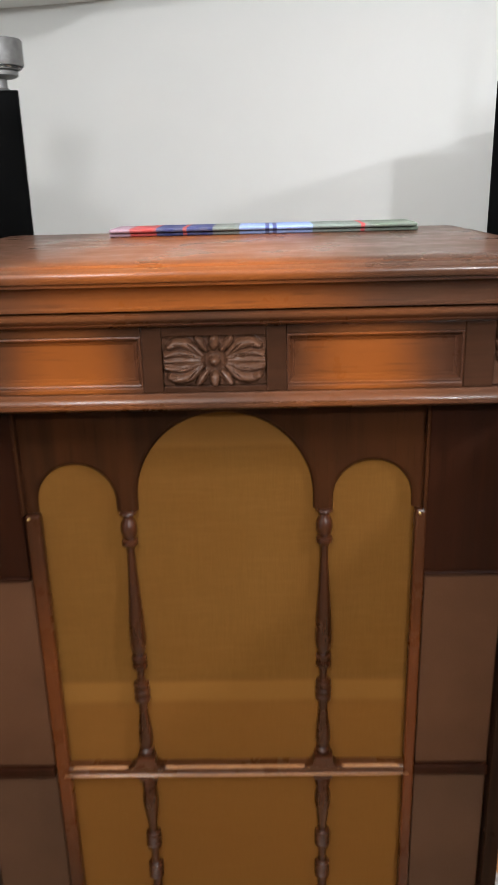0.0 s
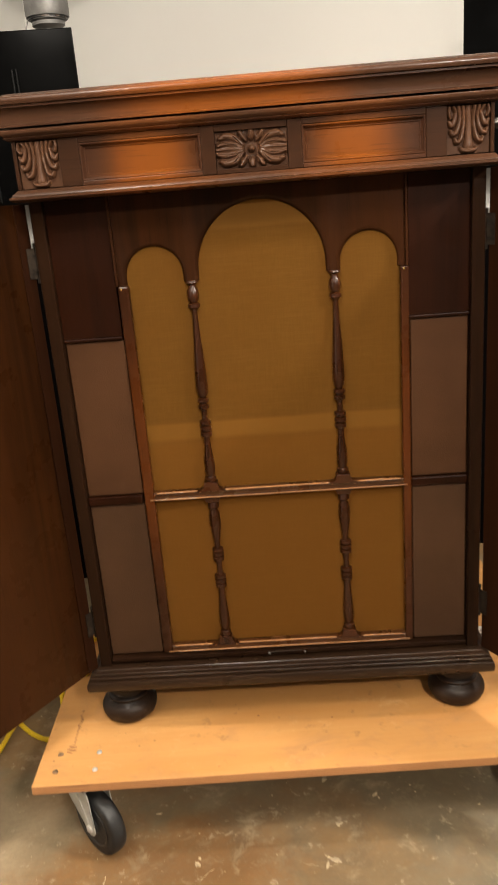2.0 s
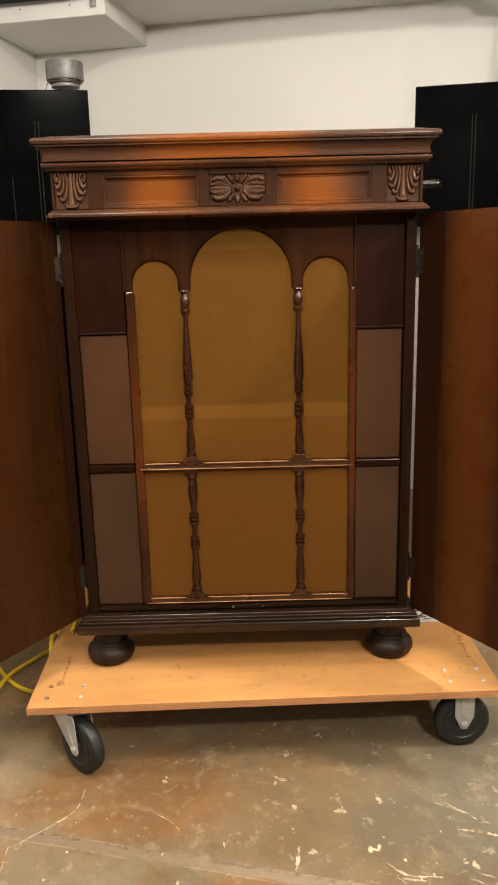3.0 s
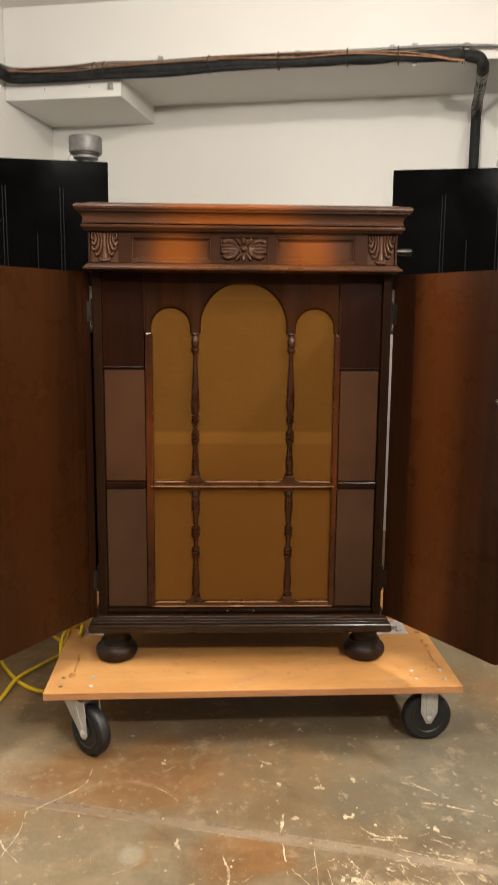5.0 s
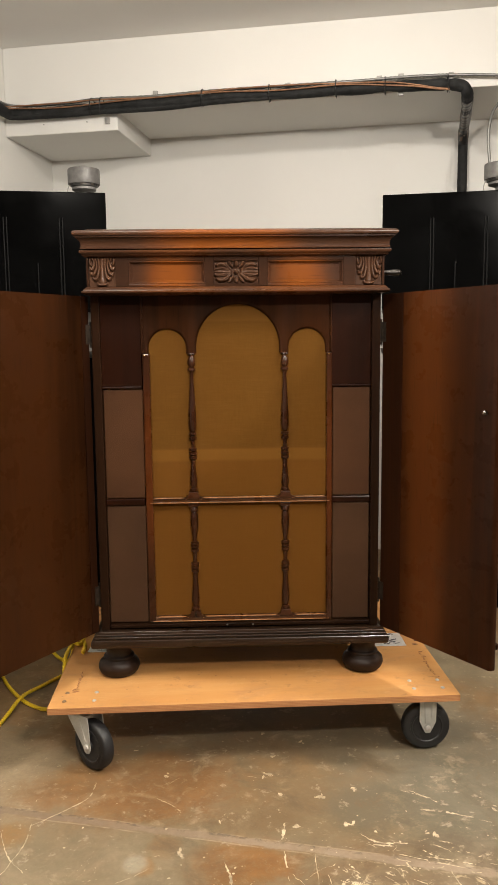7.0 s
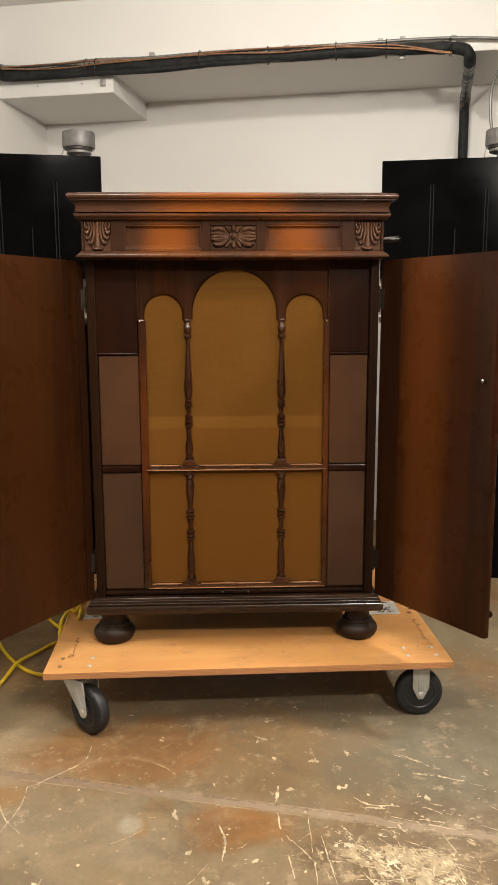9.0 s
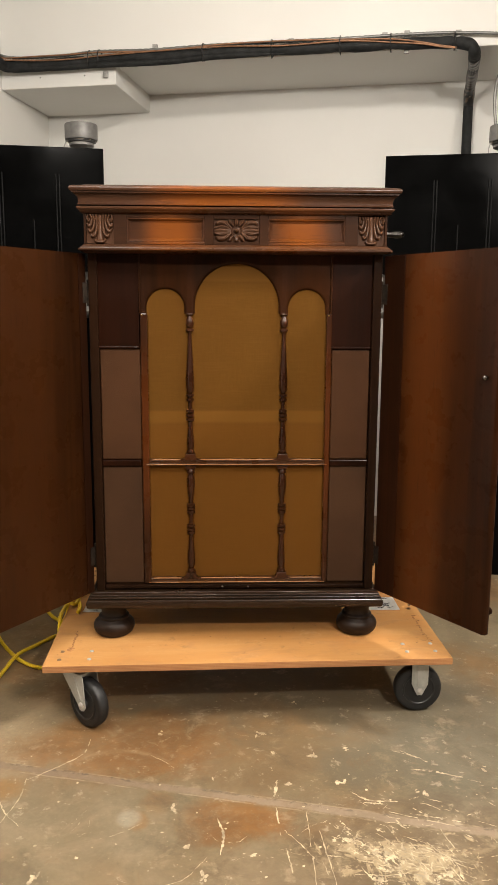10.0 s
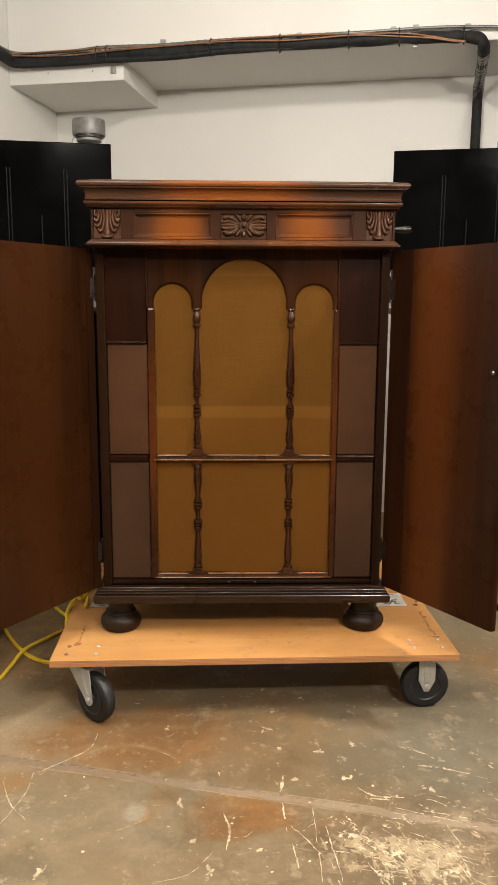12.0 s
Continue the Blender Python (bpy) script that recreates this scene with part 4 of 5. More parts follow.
def fret_outline(c):
    """The lower line of the fret board, arch by arch; c opens the arches out, for the eased front edge."""
    o = [(-0.2460, FOOT)]
    for cx, zc, r, n in ((-0.1810, 1.031, 0.0485, 24), (0.0025, 1.0345, 0.1080, 40), (0.1830, 1.031, 0.0480, 24)):
        o += [(cx - r - c, FOOT)] + arc(cx, zc, r + c, 180, 0, n) + [(cx + r + c, FOOT)]
    return o + [(0.2460, FOOT)]


def fret_board():
    bm = bmesh.new()
    lines = [[bm.verts.new((x, y, z)) for x, z in fret_outline(c)] for c, y in ((0.0075, 0.0030), (0.0046, 0.0037), (0.0020, 0.0056), (0.0004, 0.0080), (0.0, 0.0102))]
    tops = [[bm.verts.new((v.co.x, line[0].co.y, 1.1650)) for v in line] for line in lines]
    for a, b in zip(lines, lines[1:]):
        for i in range(len(a) - 1):
            bm.faces.new((a[i], b[i], b[i + 1], a[i + 1]))
    for k in (0, -1):
        for i in range(len(lines[k]) - 1):
            if lines[k][i + 1].co.x - lines[k][i].co.x > 1e-6:
                bm.faces.new((lines[k][i], lines[k][i + 1], tops[k][i + 1], tops[k][i]))
    bmesh.ops.delete(bm, geom=[v for v in bm.verts if not v.link_faces], context="VERTS")
    return bm


cab("fret_board", fret_board(), m_fret, "arched fret board over the cloth", 25)
for s in (-1, 1):
    a, b = (-0.2455, -0.2268) if s < 0 else (0.2345, 0.2490)
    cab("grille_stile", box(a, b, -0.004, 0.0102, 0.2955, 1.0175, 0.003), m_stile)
    a, b = sorted((s * 0.2432, s * 0.2475))
    cab("column_bead", box(a, b, -0.0062, 0.0335, 1.0180, 1.165, 0.0012), m_fret)


def rail(z0, z1, y0):
    """A flat rail with a bead along its upper and its lower edge."""
    bm = bmesh.new()
    h = z1 - z0
    rows = [(0.0102, z0), (y0 + 0.006, z0)]
    rows += [(y0 + 0.0035 - 0.0035 * math.sin(a), z0 + (0.20 - 0.14 * math.cos(a)) * h) for a in [math.pi * q / 8 for q in range(9)]]
    rows += [(y0 + 0.0045, z0 + 0.38 * h), (y0 + 0.0045, z0 + 0.72 * h)]
    rows += [(y0 + 0.0040 - 0.0030 * math.sin(a), z0 + (0.86 - 0.12 * math.cos(a)) * h) for a in [math.pi * q / 8 for q in range(9)]]
    rows += [(y0 + 0.009, z1), (0.0102, z1)]
    a = [bm.verts.new((-0.2266, y, z)) for y, z in rows]
    b = [bm.verts.new((0.2343, y, z)) for y, z in rows]
    for i in range(len(rows)):
        bm.faces.new((a[i], a[(i + 1) % len(rows)], b[(i + 1) % len(rows)], b[i]))
    bm.faces.new(a[::-1])
    bm.faces.new(b)
    return bm


def edge_bead(owner, x0, x1, y, z, r, dip):
    """A thin worn bead along a rail; its ends dip towards the blocks."""
    line = smooth_line([(x0, y, z - dip), (x0 + 0.010, y, z - 0.2 * dip), (x0 + 0.024, y, z), (x1 - 0.024, y, z), (x1 - 0.010, y, z - 0.2 * dip), (x1, y, z - dip)], 4)
    part("edge_bead", tube(line, r, 8), m_bead_gold, owner, "golden bead, worn pale", None, 50)


for name, z0, z1, y0 in (("grille_rail", 0.6205, 0.6375, -0.0070), ("grille_sill", 0.2955, 0.3115, -0.0060)):
    bar = cab(name, rail(z0, z1, y0), m_rail, "", 40)
    for x0, x1 in ((-0.2255, -0.1380), (-0.1000, 0.1055), (0.1430, 0.2330)):
        edge_bead(bar, x0, x1, y0 + 0.0030, z1 - 0.0012, 0.0019, 0.0020)
    edge_bead(bar, -0.2260, 0.2335, y0 + 0.0012, z0 + 0.0034, 0.0015, 0.0)


def spindle_mesh(top, bottom, marks):
    """A half-round turned spindle: marks are (height fraction from the top, radius)."""
    h = top - bottom
    rows = [(0.0046 + (r - 0.0062) * 1.16, top - f * h) for f, r in marks]
    return lathe(rows[::-1], 20)


UPPER = [(0.0, 0.0105), (0.008, 0.0115), (0.016, 0.0075), (0.03, 0.0075), (0.04, 0.0100), (0.065, 0.0112), (0.085, 0.0100), (0.098, 0.0072), (0.104, 0.0108), (0.118, 0.0112), (0.126, 0.0078), (0.14, 0.0062),
         (0.20, 0.0066), (0.30, 0.0084), (0.42, 0.0108), (0.49, 0.0114), (0.525, 0.0100), (0.543, 0.0068), (0.549, 0.0106), (0.562, 0.0108), (0.568, 0.0070), (0.574, 0.0072), (0.580, 0.0108), (0.594, 0.0108), (0.602, 0.0068),
         (0.63, 0.0062), (0.65, 0.0066), (0.657, 0.0110), (0.672, 0.0112), (0.679, 0.0072), (0.687, 0.0112), (0.702, 0.0112), (0.708, 0.0072), (0.716, 0.0112), (0.731, 0.0110), (0.738, 0.0070), (0.78, 0.0074),
         (0.86, 0.0100), (0.91, 0.0104), (0.935, 0.0080), (0.942, 0.0108), (0.958, 0.0108), (0.965, 0.0088), (1.0, 0.0090)]
LOWER = [(0.0, 0.0095), (0.035, 0.0090), (0.045, 0.0110), (0.068, 0.0112), (0.078, 0.0080), (0.10, 0.0100), (0.14, 0.0112), (0.19, 0.0110), (0.30, 0.0072), (0.335, 0.0068), (0.343, 0.0112), (0.360, 0.0112), (0.366, 0.0080),
         (0.374, 0.0112), (0.390, 0.0112), (0.398, 0.0080), (0.406, 0.0112), (0.424, 0.0110), (0.432, 0.0072), (0.48, 0.0064), (0.52, 0.0070), (0.528, 0.0112), (0.546, 0.0112), (0.552, 0.0080), (0.56, 0.0112), (0.576, 0.0112),
         (0.584, 0.0080), (0.592, 0.0112), (0.608, 0.0110), (0.616, 0.0072), (0.68, 0.0078), (0.80, 0.0102), (0.87, 0.0108), (0.905, 0.0090), (0.918, 0.0076), (0.925, 0.0108), (0.950, 0.0108), (0.957, 0.0088), (1.0, 0.0095)]
for s in (-1, 1):
    cx = -0.1190 if s < 0 else 0.1245
    at = pose(cx, 0.0065, 0)
    cab("spindle", spindle_mesh(1.018, 0.6375, UPPER), m_spindle, "turned spindle", 45, None, at)
    cab("spindle", spindle_mesh(0.6205, 0.3115, LOWER), m_spindle, "turned spindle", 45, None, at)
    for z, up, y in ((0.6355, 1, -0.0078), (0.6205, -1, -0.0020), (0.3095, 1, -0.0068)):
        # flared block that joins a spindle to its rail
        w = [(0.0330, 0.0), (0.0260, 0.0016), (0.0190, 0.0024), (0.0140, 0.0052), (0.0122, 0.0100), (0.0122, 0.0165)] if up > 0 else [(0.0170, 0.0), (0.0140, 0.0018), (0.0122, 0.0040), (0.0118, 0.0100)]
        flare = [(-a, b) for a, b in w] + [(a, b) for a, b in w[::-1]]
        cab("spindle_block", prism([(cx + a, z + up * b) for a, b in flare], y, 0.0102, 0.0012), m_spindle)

# side columns: dark upper panel, two brown covered panels, thin ledges
for s in (-1, 1):
    a, b = sorted((s * 0.2478, s * 0.3506))
    cab("upper_panel", box(a, b, -0.0035, 0.0335, 0.9337, 1.1653, 0.0008), m_front)
    p0, p1 = (-0.3495, -0.2465) if s < 0 else (0.2500, 0.3495)
    cab("covered_panel", box(p0, p1, -0.001, 0.0335, 0.6374, 0.9262, 0.003, 3), m_vinyl, "brown leathercloth panel")
    cab("covered_panel", box(p0, p1, -0.001, 0.0335, 0.2968, 0.6178, 0.003, 3), m_vinyl_grey, "greyer faded leathercloth panel")
    cab("panel_ledge", box(a, b, -0.006, 0.0335, 0.9275, 0.9335, 0.002), m_front)
    cab("panel_ledge", box(a, b, -0.006, 0.0335, 0.6190, 0.6365, 0.003), m_front)
    cab("pin", lathe([(0.0022, -0.004), (0.0020, -0.0055), (0.0006, -0.0065)], 8, None, (s * 0.2400, 0, 1.013), "y"), m_brass)
    cab("door_catch", lathe([(0.0030, -0.014), (0.0028, -0.0165), (0.0008, -0.018)], 10, None, (s * 0.035, 0, 0.2895), "y"), m_nickel)
cab("catch_wire", tube(smooth_line([(-0.034, -0.0165, 0.2900), (-0.030, -0.0168, 0.2935), (0.0, -0.0168, 0.2940), (0.030, -0.0168, 0.2935), (0.034, -0.0165, 0.2900)], 5), 0.0007, 6), m_oldsteel, "thin wire between the catches", 60)


# bun feet
def foot(x, y):
    prof = [(0.037, 0.0), (0.044, 0.002), (0.0515, 0.009), (0.0555, 0.018), (0.0562, 0.026), (0.0535, 0.0345), (0.0475, 0.0410), (0.0420, 0.0445), (0.0405, 0.0462), (0.0415, 0.0485), (0.0412, 0.0515), (0.0385, 0.0545),
            (0.0350, 0.0562), (0.0335, 0.0620), (0.0340, 0.0700), (0.0370, 0.0790), (0.0405, 0.0860), (0.0405, 0.0905)]
    return cab("bun_foot", lathe(prof, 32), m_foot, "scuffed brown-black bun foot", 35, None, pose(x, y, ZB))


for x, y in ((-0.333, 0.020), (0.338, 0.020), (-0.333, 0.395), (0.338, 0.395)):
    foot(x, y)


# doors, swung wide open
def door(s, turn):
    """s: -1 or 1 for the hinge side; turn: degrees by which the door stands off the front plane. Its inner face looks along local -y."""
    w, h, t = 0.368, 0.886, 0.022
    at = pose(s * 0.3795, -0.012, 0.2775, 0, 0, -s * turn)
    bm = box(0, w, 0, t, 0, h)
    es = [e for e in bm.edges if all(abs(v.co.x - w) < 1e-6 for v in e.verts) and abs(e.verts[0].co.z - e.verts[1].co.z) > 0.1]
    bmesh.ops.bevel(bm, geom=es, offset=0.008, segments=4, profile=0.5, affect="EDGES")
    for v in bm.verts:
        v.co.x *= s
    leaf_ = cab("door", bm, m_door if s > 0 else m_door_left_lit, "open mahogany veneered door", 40, None, at)

    def sub(name, b2, mat, label="", sm=None):
        return part(name, b2, mat, leaf_, label, at, sm)

    sub("hinge_strip", box(*sorted((s * 0.001, s * (0.072 if s > 0 else 0.026))), -0.0025, -0.0002, 0.001, h - 0.001, 0.0008), m_dooredge, "darker wooden strip along the hinge edge")
    for z in (0.79, 0.10):
        b2 = box(*sorted((s * -0.002, s * 0.014)), -0.0045, -0.0026, z - 0.025, z + 0.025, 0.0005)
        lathe([(0.0050, z - 0.033), (0.0050, z - 0.012), (0.0044, z - 0.0118), (0.0044, z + 0.0118), (0.0050, z + 0.012), (0.0050, z + 0.033)], 10, b2, (s * -0.008, -0.003, 0))
        sub("hinge", b2, m_oldsteel, "tarnished steel butt hinge")
    sub("knob", lathe([(0.0040, 0.0), (0.0042, -0.004), (0.0062, -0.007), (0.0062, -0.010), (0.004, -0.0125), (0.0005, -0.0133)], 14, None, (s * (w - 0.030), 0, 0.602), "y"), m_nickel, "small metal catch knob", 50)
    sub("pull", lathe([(0.004, t), (0.0045, t + 0.005), (0.009, t + 0.008), (0.009, t + 0.013), (0.0005, t + 0.017)], 14, None, (s * (w - 0.014), 0, 0.050), "y"), m_dooredge, "", 50)


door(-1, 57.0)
door(1, 58.0)

# winding crank on the side of the case
crank = cab("crank", lathe([(0.016, HX + 0.0005), (0.016, HX + 0.003), (0.007, HX + 0.004), (0.0045, HX + 0.006), (0.0045, HX + 0.050), (0.0075, HX + 0.052)], 18, None, (0, 0.27, 1.243), "x"), m_crank, "dull nickel winding crank", 40)
part("crank_handle", lathe([(0.0045, HX + 0.0525), (0.0058, HX + 0.060), (0.0080, HX + 0.080), (0.0105, HX + 0.098), (0.0102, HX + 0.108), (0.0062, HX + 0.116), (0.0005, HX + 0.119)], 18, None, (0, 0.27, 1.243), "x"), m_crank, crank, "", None, 50)

# folded patchwork cloth at the back of the lid
quilt = thing("folded_quilt", pose(0.06, 0.38, 1.3256), "thin folded patchwork cloth, red, blue and grey, on the lid", "quilt")
rng = random.Random(5)
for z in (1.3257, 1.3318):
    part("fold", box(-0.185 + rng.uniform(0, 0.012), 0.300 - rng.uniform(0, 0.015), 0.325 + rng.uniform(0, 0.01), 0.425 - rng.uniform(0, 0.01), z, z + 0.0060, 0.0028, 2), m_quilt, quilt, "", None, 50)

# ---- dolly ----
DX, DY, DTURN = 0.036, -0.178, 1.35
BW, BD, BT = 1.042, 0.76, 0.018
DOLLY = pose(DX, DY, 0, 0, 0, DTURN)
dolly = thing("moving_dolly", pose(DX, DY + 0.3, FLOOR), "flat plywood moving dolly on four black casters under the cabinet", "dolly")


def dly(name, bm, material, label="", smooth=None, parent=None, at=None):
    return part(name, bm, material, parent or dolly, label, DOLLY @ at if at else DOLLY, smooth)


hw = BW / 2
bm = box(-hw, hw, 0.0, BD, ZB - BT, ZB, 0.0015, 2)
board = dly("board", bm, m_ply, "orange-tan plywood board")
board.data.materials.append(m_plyedge)
for p in board.data.polygons:
    if abs(p.normal.z) < 0.5:
        p.material_index = 1
# an old screw hole and a burnt ring beside the writing
dly("screw_hole", lathe([(0.0048, 0.0), (0.0046, 0.0006), (0.0006, 0.0007)], 14, None, (0.503, 0.365, ZB)), plain("dark_hole", (0.030, 0.014, 0.007), 0.8), "dark screw hole")
dly("ring_stain", lathe([(0.0045, 0.0002), (0.0050, 0.0004), (0.0085, 0.0004), (0.0090, 0.0002)], 22, None, (0.494, 0.338, ZB)), plain("brown_stain", (0.33, 0.155, 0.060), 0.7, 0, 60, 0.5), "faint brown ring stain")


def bolts(cx, cy):
    for dx in (-0.0375, 0.0375):
        for dy in (-0.0235, 0.0235):
            dly("bolt_head", lathe([(0.0056, 0.0), (0.0054, 0.0012), (0.0038, 0.0026), (0.0006, 0.0031)], 12, None, (cx + dx, cy + dy, ZB)), m_rusty if cx + dx < -0.45 else m_boltz, "", 50)


def caster(cx, cy, swivel, trail):
    """A caster: plate, fork with two cheeks, rubber tyre and hub; swivel turns it about its king pin; without trail it is a fixed one."""
    plate = dly("caster", box(cx - 0.052, cx + 0.052, cy - 0.037, cy + 0.037, ZB - BT - 0.0045, ZB - BT, 0.001), m_zinc, "zinc caster with black rubber wheel")
    at = DOLLY @ pose(cx, cy, 0, 0, 0, swivel)
    r, zc = 0.0635, FLOOR + 0.0635

    def sub(name, b2, mat, label="", sm=None):
        return part(name, b2, mat, plate, label, at, sm)

    top = ZB - BT - 0.0125
    sub("king_pin", lathe([(0.027, top - 0.001), (0.030, top + 0.001), (0.030, ZB - BT - 0.0047)], 24), m_zinc, "", 40)
    fork = box(-0.0245, 0.0245, -0.028, 0.046, top - 0.003, top, 0.001)
    for s in (-1, 1):
        side = [(-0.034, top), (0.054, top), (0.058, top - 0.016), (trail + 0.0150, zc - 0.004), (trail + 0.0085, zc - 0.0140), (trail, zc - 0.0165), (trail - 0.0085, zc - 0.0140), (trail - 0.0150, zc - 0.002), (-0.028, top - 0.014)]
        if not trail:
            side = [(-0.022, top), (0.022, top), (0.022, zc + 0.018), (0.0065, zc - 0.013), (-0.0065, zc - 0.013), (-0.022, zc + 0.018)]
        x0, x1 = sorted((s * 0.0220, s * 0.0245))
        a = [fork.verts.new((x0, y, z)) for y, z in side]
        b = [fork.verts.new((x1, y, z)) for y, z in side]
        fork.faces.new(a)
        fork.faces.new(b[::-1])
        for i in range(len(side)):
            fork.faces.new((a[i], b[i], b[(i + 1) % len(side)], a[(i + 1) % len(side)]))
        # pressed rib down the cheek
        rib = [(-0.004, top - 0.006), (0.022, top - 0.006), (trail + 0.004, zc + 0.012), (trail - 0.006, zc + 0.012)] if trail else [(-0.011, top - 0.004), (0.011, top - 0.004), (0.008, zc + 0.012), (-0.008, zc + 0.012)]
        a = [fork.verts.new((s * 0.0246, y, z)) for y, z in rib]
        cy_, cz_ = sum(y for y, z in rib) / 4, sum(z for y, z in rib) / 4
        b = [fork.verts.new((s * 0.0262, cy_ + (y - cy_) * 0.8, cz_ + (z - cz_) * 0.9)) for y, z in rib]
        fork.faces.new(b)
        for i in range(4):
            fork.faces.new((a[i], b[i], b[(i + 1) % 4], a[(i + 1) % 4]))
    sub("fork", fork, m_zinc, "pressed zinc fork")
    bolt = lathe([(0.0006, -0.0303), (0.0045, -0.0300), (0.0076, -0.0280), (0.0080, -0.0246), (0.0055, -0.0245), (0.0055, 0.0245), (0.0080, 0.0246), (0.0076, 0.0280), (0.0045, 0.0300), (0.0006, 0.0303)], 12, None, (0, trail, zc), "x")
    sub("axle", bolt, m_boltz, "", 40)
    tyre = [(0.044, -0.0160), (0.054, -0.0165), (0.0595, -0.0150), (0.0622, -0.0110), (0.0635, -0.0045), (0.0635, 0.0045), (0.0622, 0.0110), (0.0595, 0.0150), (0.054, 0.0165), (0.044, 0.0160)]
    sub("tyre", lathe(tyre, 44, None, (0, trail, zc), "x"), m_rubber, "black rubber tyre", 50)
    hub = [(0.009, -0.0195), (0.014, -0.0192), (0.018, -0.0130), (0.035, -0.0140), (0.040, -0.0180), (0.0440, -0.0176), (0.0440, 0.0176), (0.040, 0.0180), (0.035, 0.0140), (0.018, 0.0130), (0.014, 0.0192), (0.009, 0.0195)]
    sub("hub", lathe(hub, 32, None, (0, trail, zc), "x"), m_hub, "", 40)


for cx, cy, sw, tr in ((-0.447, 0.060, 226, 0.050), (0.450, 0.066, 91, 0.0), (-0.447, BD - 0.065, 160, 0.050), (0.450, BD - 0.065, 91, 0.0)):
    bolts(cx, cy)
    caster(cx, cy, sw, tr)

# illegible handwriting along both ends of the board
rng = random.Random(11)
for x0, y0, n, back in ((-0.462, 0.085, 13, 1), (0.488, 0.105, 15, -1)):
    bm = bmesh.new()
    stroke, lean = [], rng.uniform(-0.1, 0.1)
    yy = y0
    for k in range(n):
        wide, tall = rng.uniform(0.006, 0.013), rng.choice((0.004, 0.005, 0.006, 0.012))
        low = x0 + lean * (yy - y0) + rng.uniform(-0.002, 0.002)
        stroke += [(low, yy, ZB + 0.0004), (low - back * tall, yy + wide * rng.uniform(0.2, 0.5), ZB + 0.0004), (low - back * tall * rng.uniform(0.2, 0.7), yy + wide * 0.7, ZB + 0.0004), (low + back * rng.choice((0.0, 0.001, 0.006)), yy + wide * rng.uniform(0.5, 1.0), ZB + 0.0004)]
        yy += wide
        if rng.random() < 0.35 or k == n - 1:
            tube(smooth_line(stroke, 4), 0.0006, 5, bm)
            stroke, yy = [], yy + rng.uniform(0.002, 0.008)
    dly("marker_scrawl", bm, m_pencil, "faded illegible marker writing")

# paper slips left on the board
def slip(name, x0, y0, w, d, turn, seed):
    at = pose(x0, y0, ZB, 0, 0, turn)
    bm = bmesh.new()
    n = 6
    grid = [[bm.verts.new((w * i / n, d * j / n, 0.0012 + 0.0012 * math.sin(i * 1.3 + j + seed) ** 2)) for i in range(n + 1)] for j in range(n + 1)]
    for j in range(n):
        for i in range(n):
            bm.faces.new((grid[j][i], grid[j][i + 1], grid[j + 1][i + 1], grid[j + 1][i]))
    bmesh.ops.solidify(bm, geom=bm.faces[:], thickness=0.0004)
    paper = tagged(part(name, bm, m_paper, None, "white paper slip with black scribbles lying on the dolly", at), "", "paper")
    r2 = random.Random(seed)
    ink = bmesh.new()
    for k in range(15):
        x, y = r2.uniform(0.012, w - 0.03), r2.uniform(0.012, d - 0.015)
        q = [(x, y, 0.0034), (x + r2.uniform(0.006, 0.018), y + r2.uniform(-0.006, 0.008), 0.0034), (x + r2.uniform(0.01, 0.02), y + r2.uniform(-0.004, 0.010), 0.0034)]
        tube(smooth_line(q, 3), 0.0008, 5, ink)
    part("scribble", ink, m_ink, paper, "", at)


slip("paper_slip", 0.402, 0.157, 0.092, 0.104, 0, 3)
slip("paper_slip", -0.446, 0.160, 0.09, 0.10, -3, 8)

# torn scrap of paper caught under a foot
bm = prism([(-0.345, 0.0), (-0.335, -0.006), (-0.310, -0.003), (-0.298, 0.003), (-0.290, 0.013), (-0.300, 0.022), (-0.340, 0.016)], -0.0011, -0.0003)
for v in bm.verts:
    v.co = (v.co.x, v.co.z, ZB - v.co.y)
tagged(part("paper_scrap", bm, m_paper, None, "torn white paper scrap under a cabinet foot"), "", "paper")

# ---- dark bag beyond the door ----
bag = thing("canvas_bag", pose(-0.88, 0.33, FLOOR), "limp black canvas bag with a red strap on the floor", "bag")
bm = box(-0.985, -0.775, 0.185, 0.47, FLOOR, FLOOR + 0.13, 0.03, 4)
rng = random.Random(4)
for v in bm.verts:
    v.co += Vector((rng.gauss(0, 0.003), rng.gauss(0, 0.003), rng.gauss(0, 0.003) if v.co.z > FLOOR + 0.005 else 0))
part("body", bm, plain("black_canvas", (0.012, 0.011, 0.010), 0.8, 0, 60, 0.4, 0.002), bag, "", None, 60)
part("strap", tube(smooth_line([(-0.94, 0.20, FLOOR + 0.125), (-0.84, 0.170, FLOOR + 0.115), (-0.775, 0.185, FLOOR + 0.085), (-0.762, 0.26, FLOOR + 0.075), (-0.765, 0.36, FLOOR + 0.08)], 6), 0.008, 8), plain("red_webbing", (0.30, 0.03, 0.03), 0.7, 0, 90, 0.3), bag, "red webbing strap", None, 60)

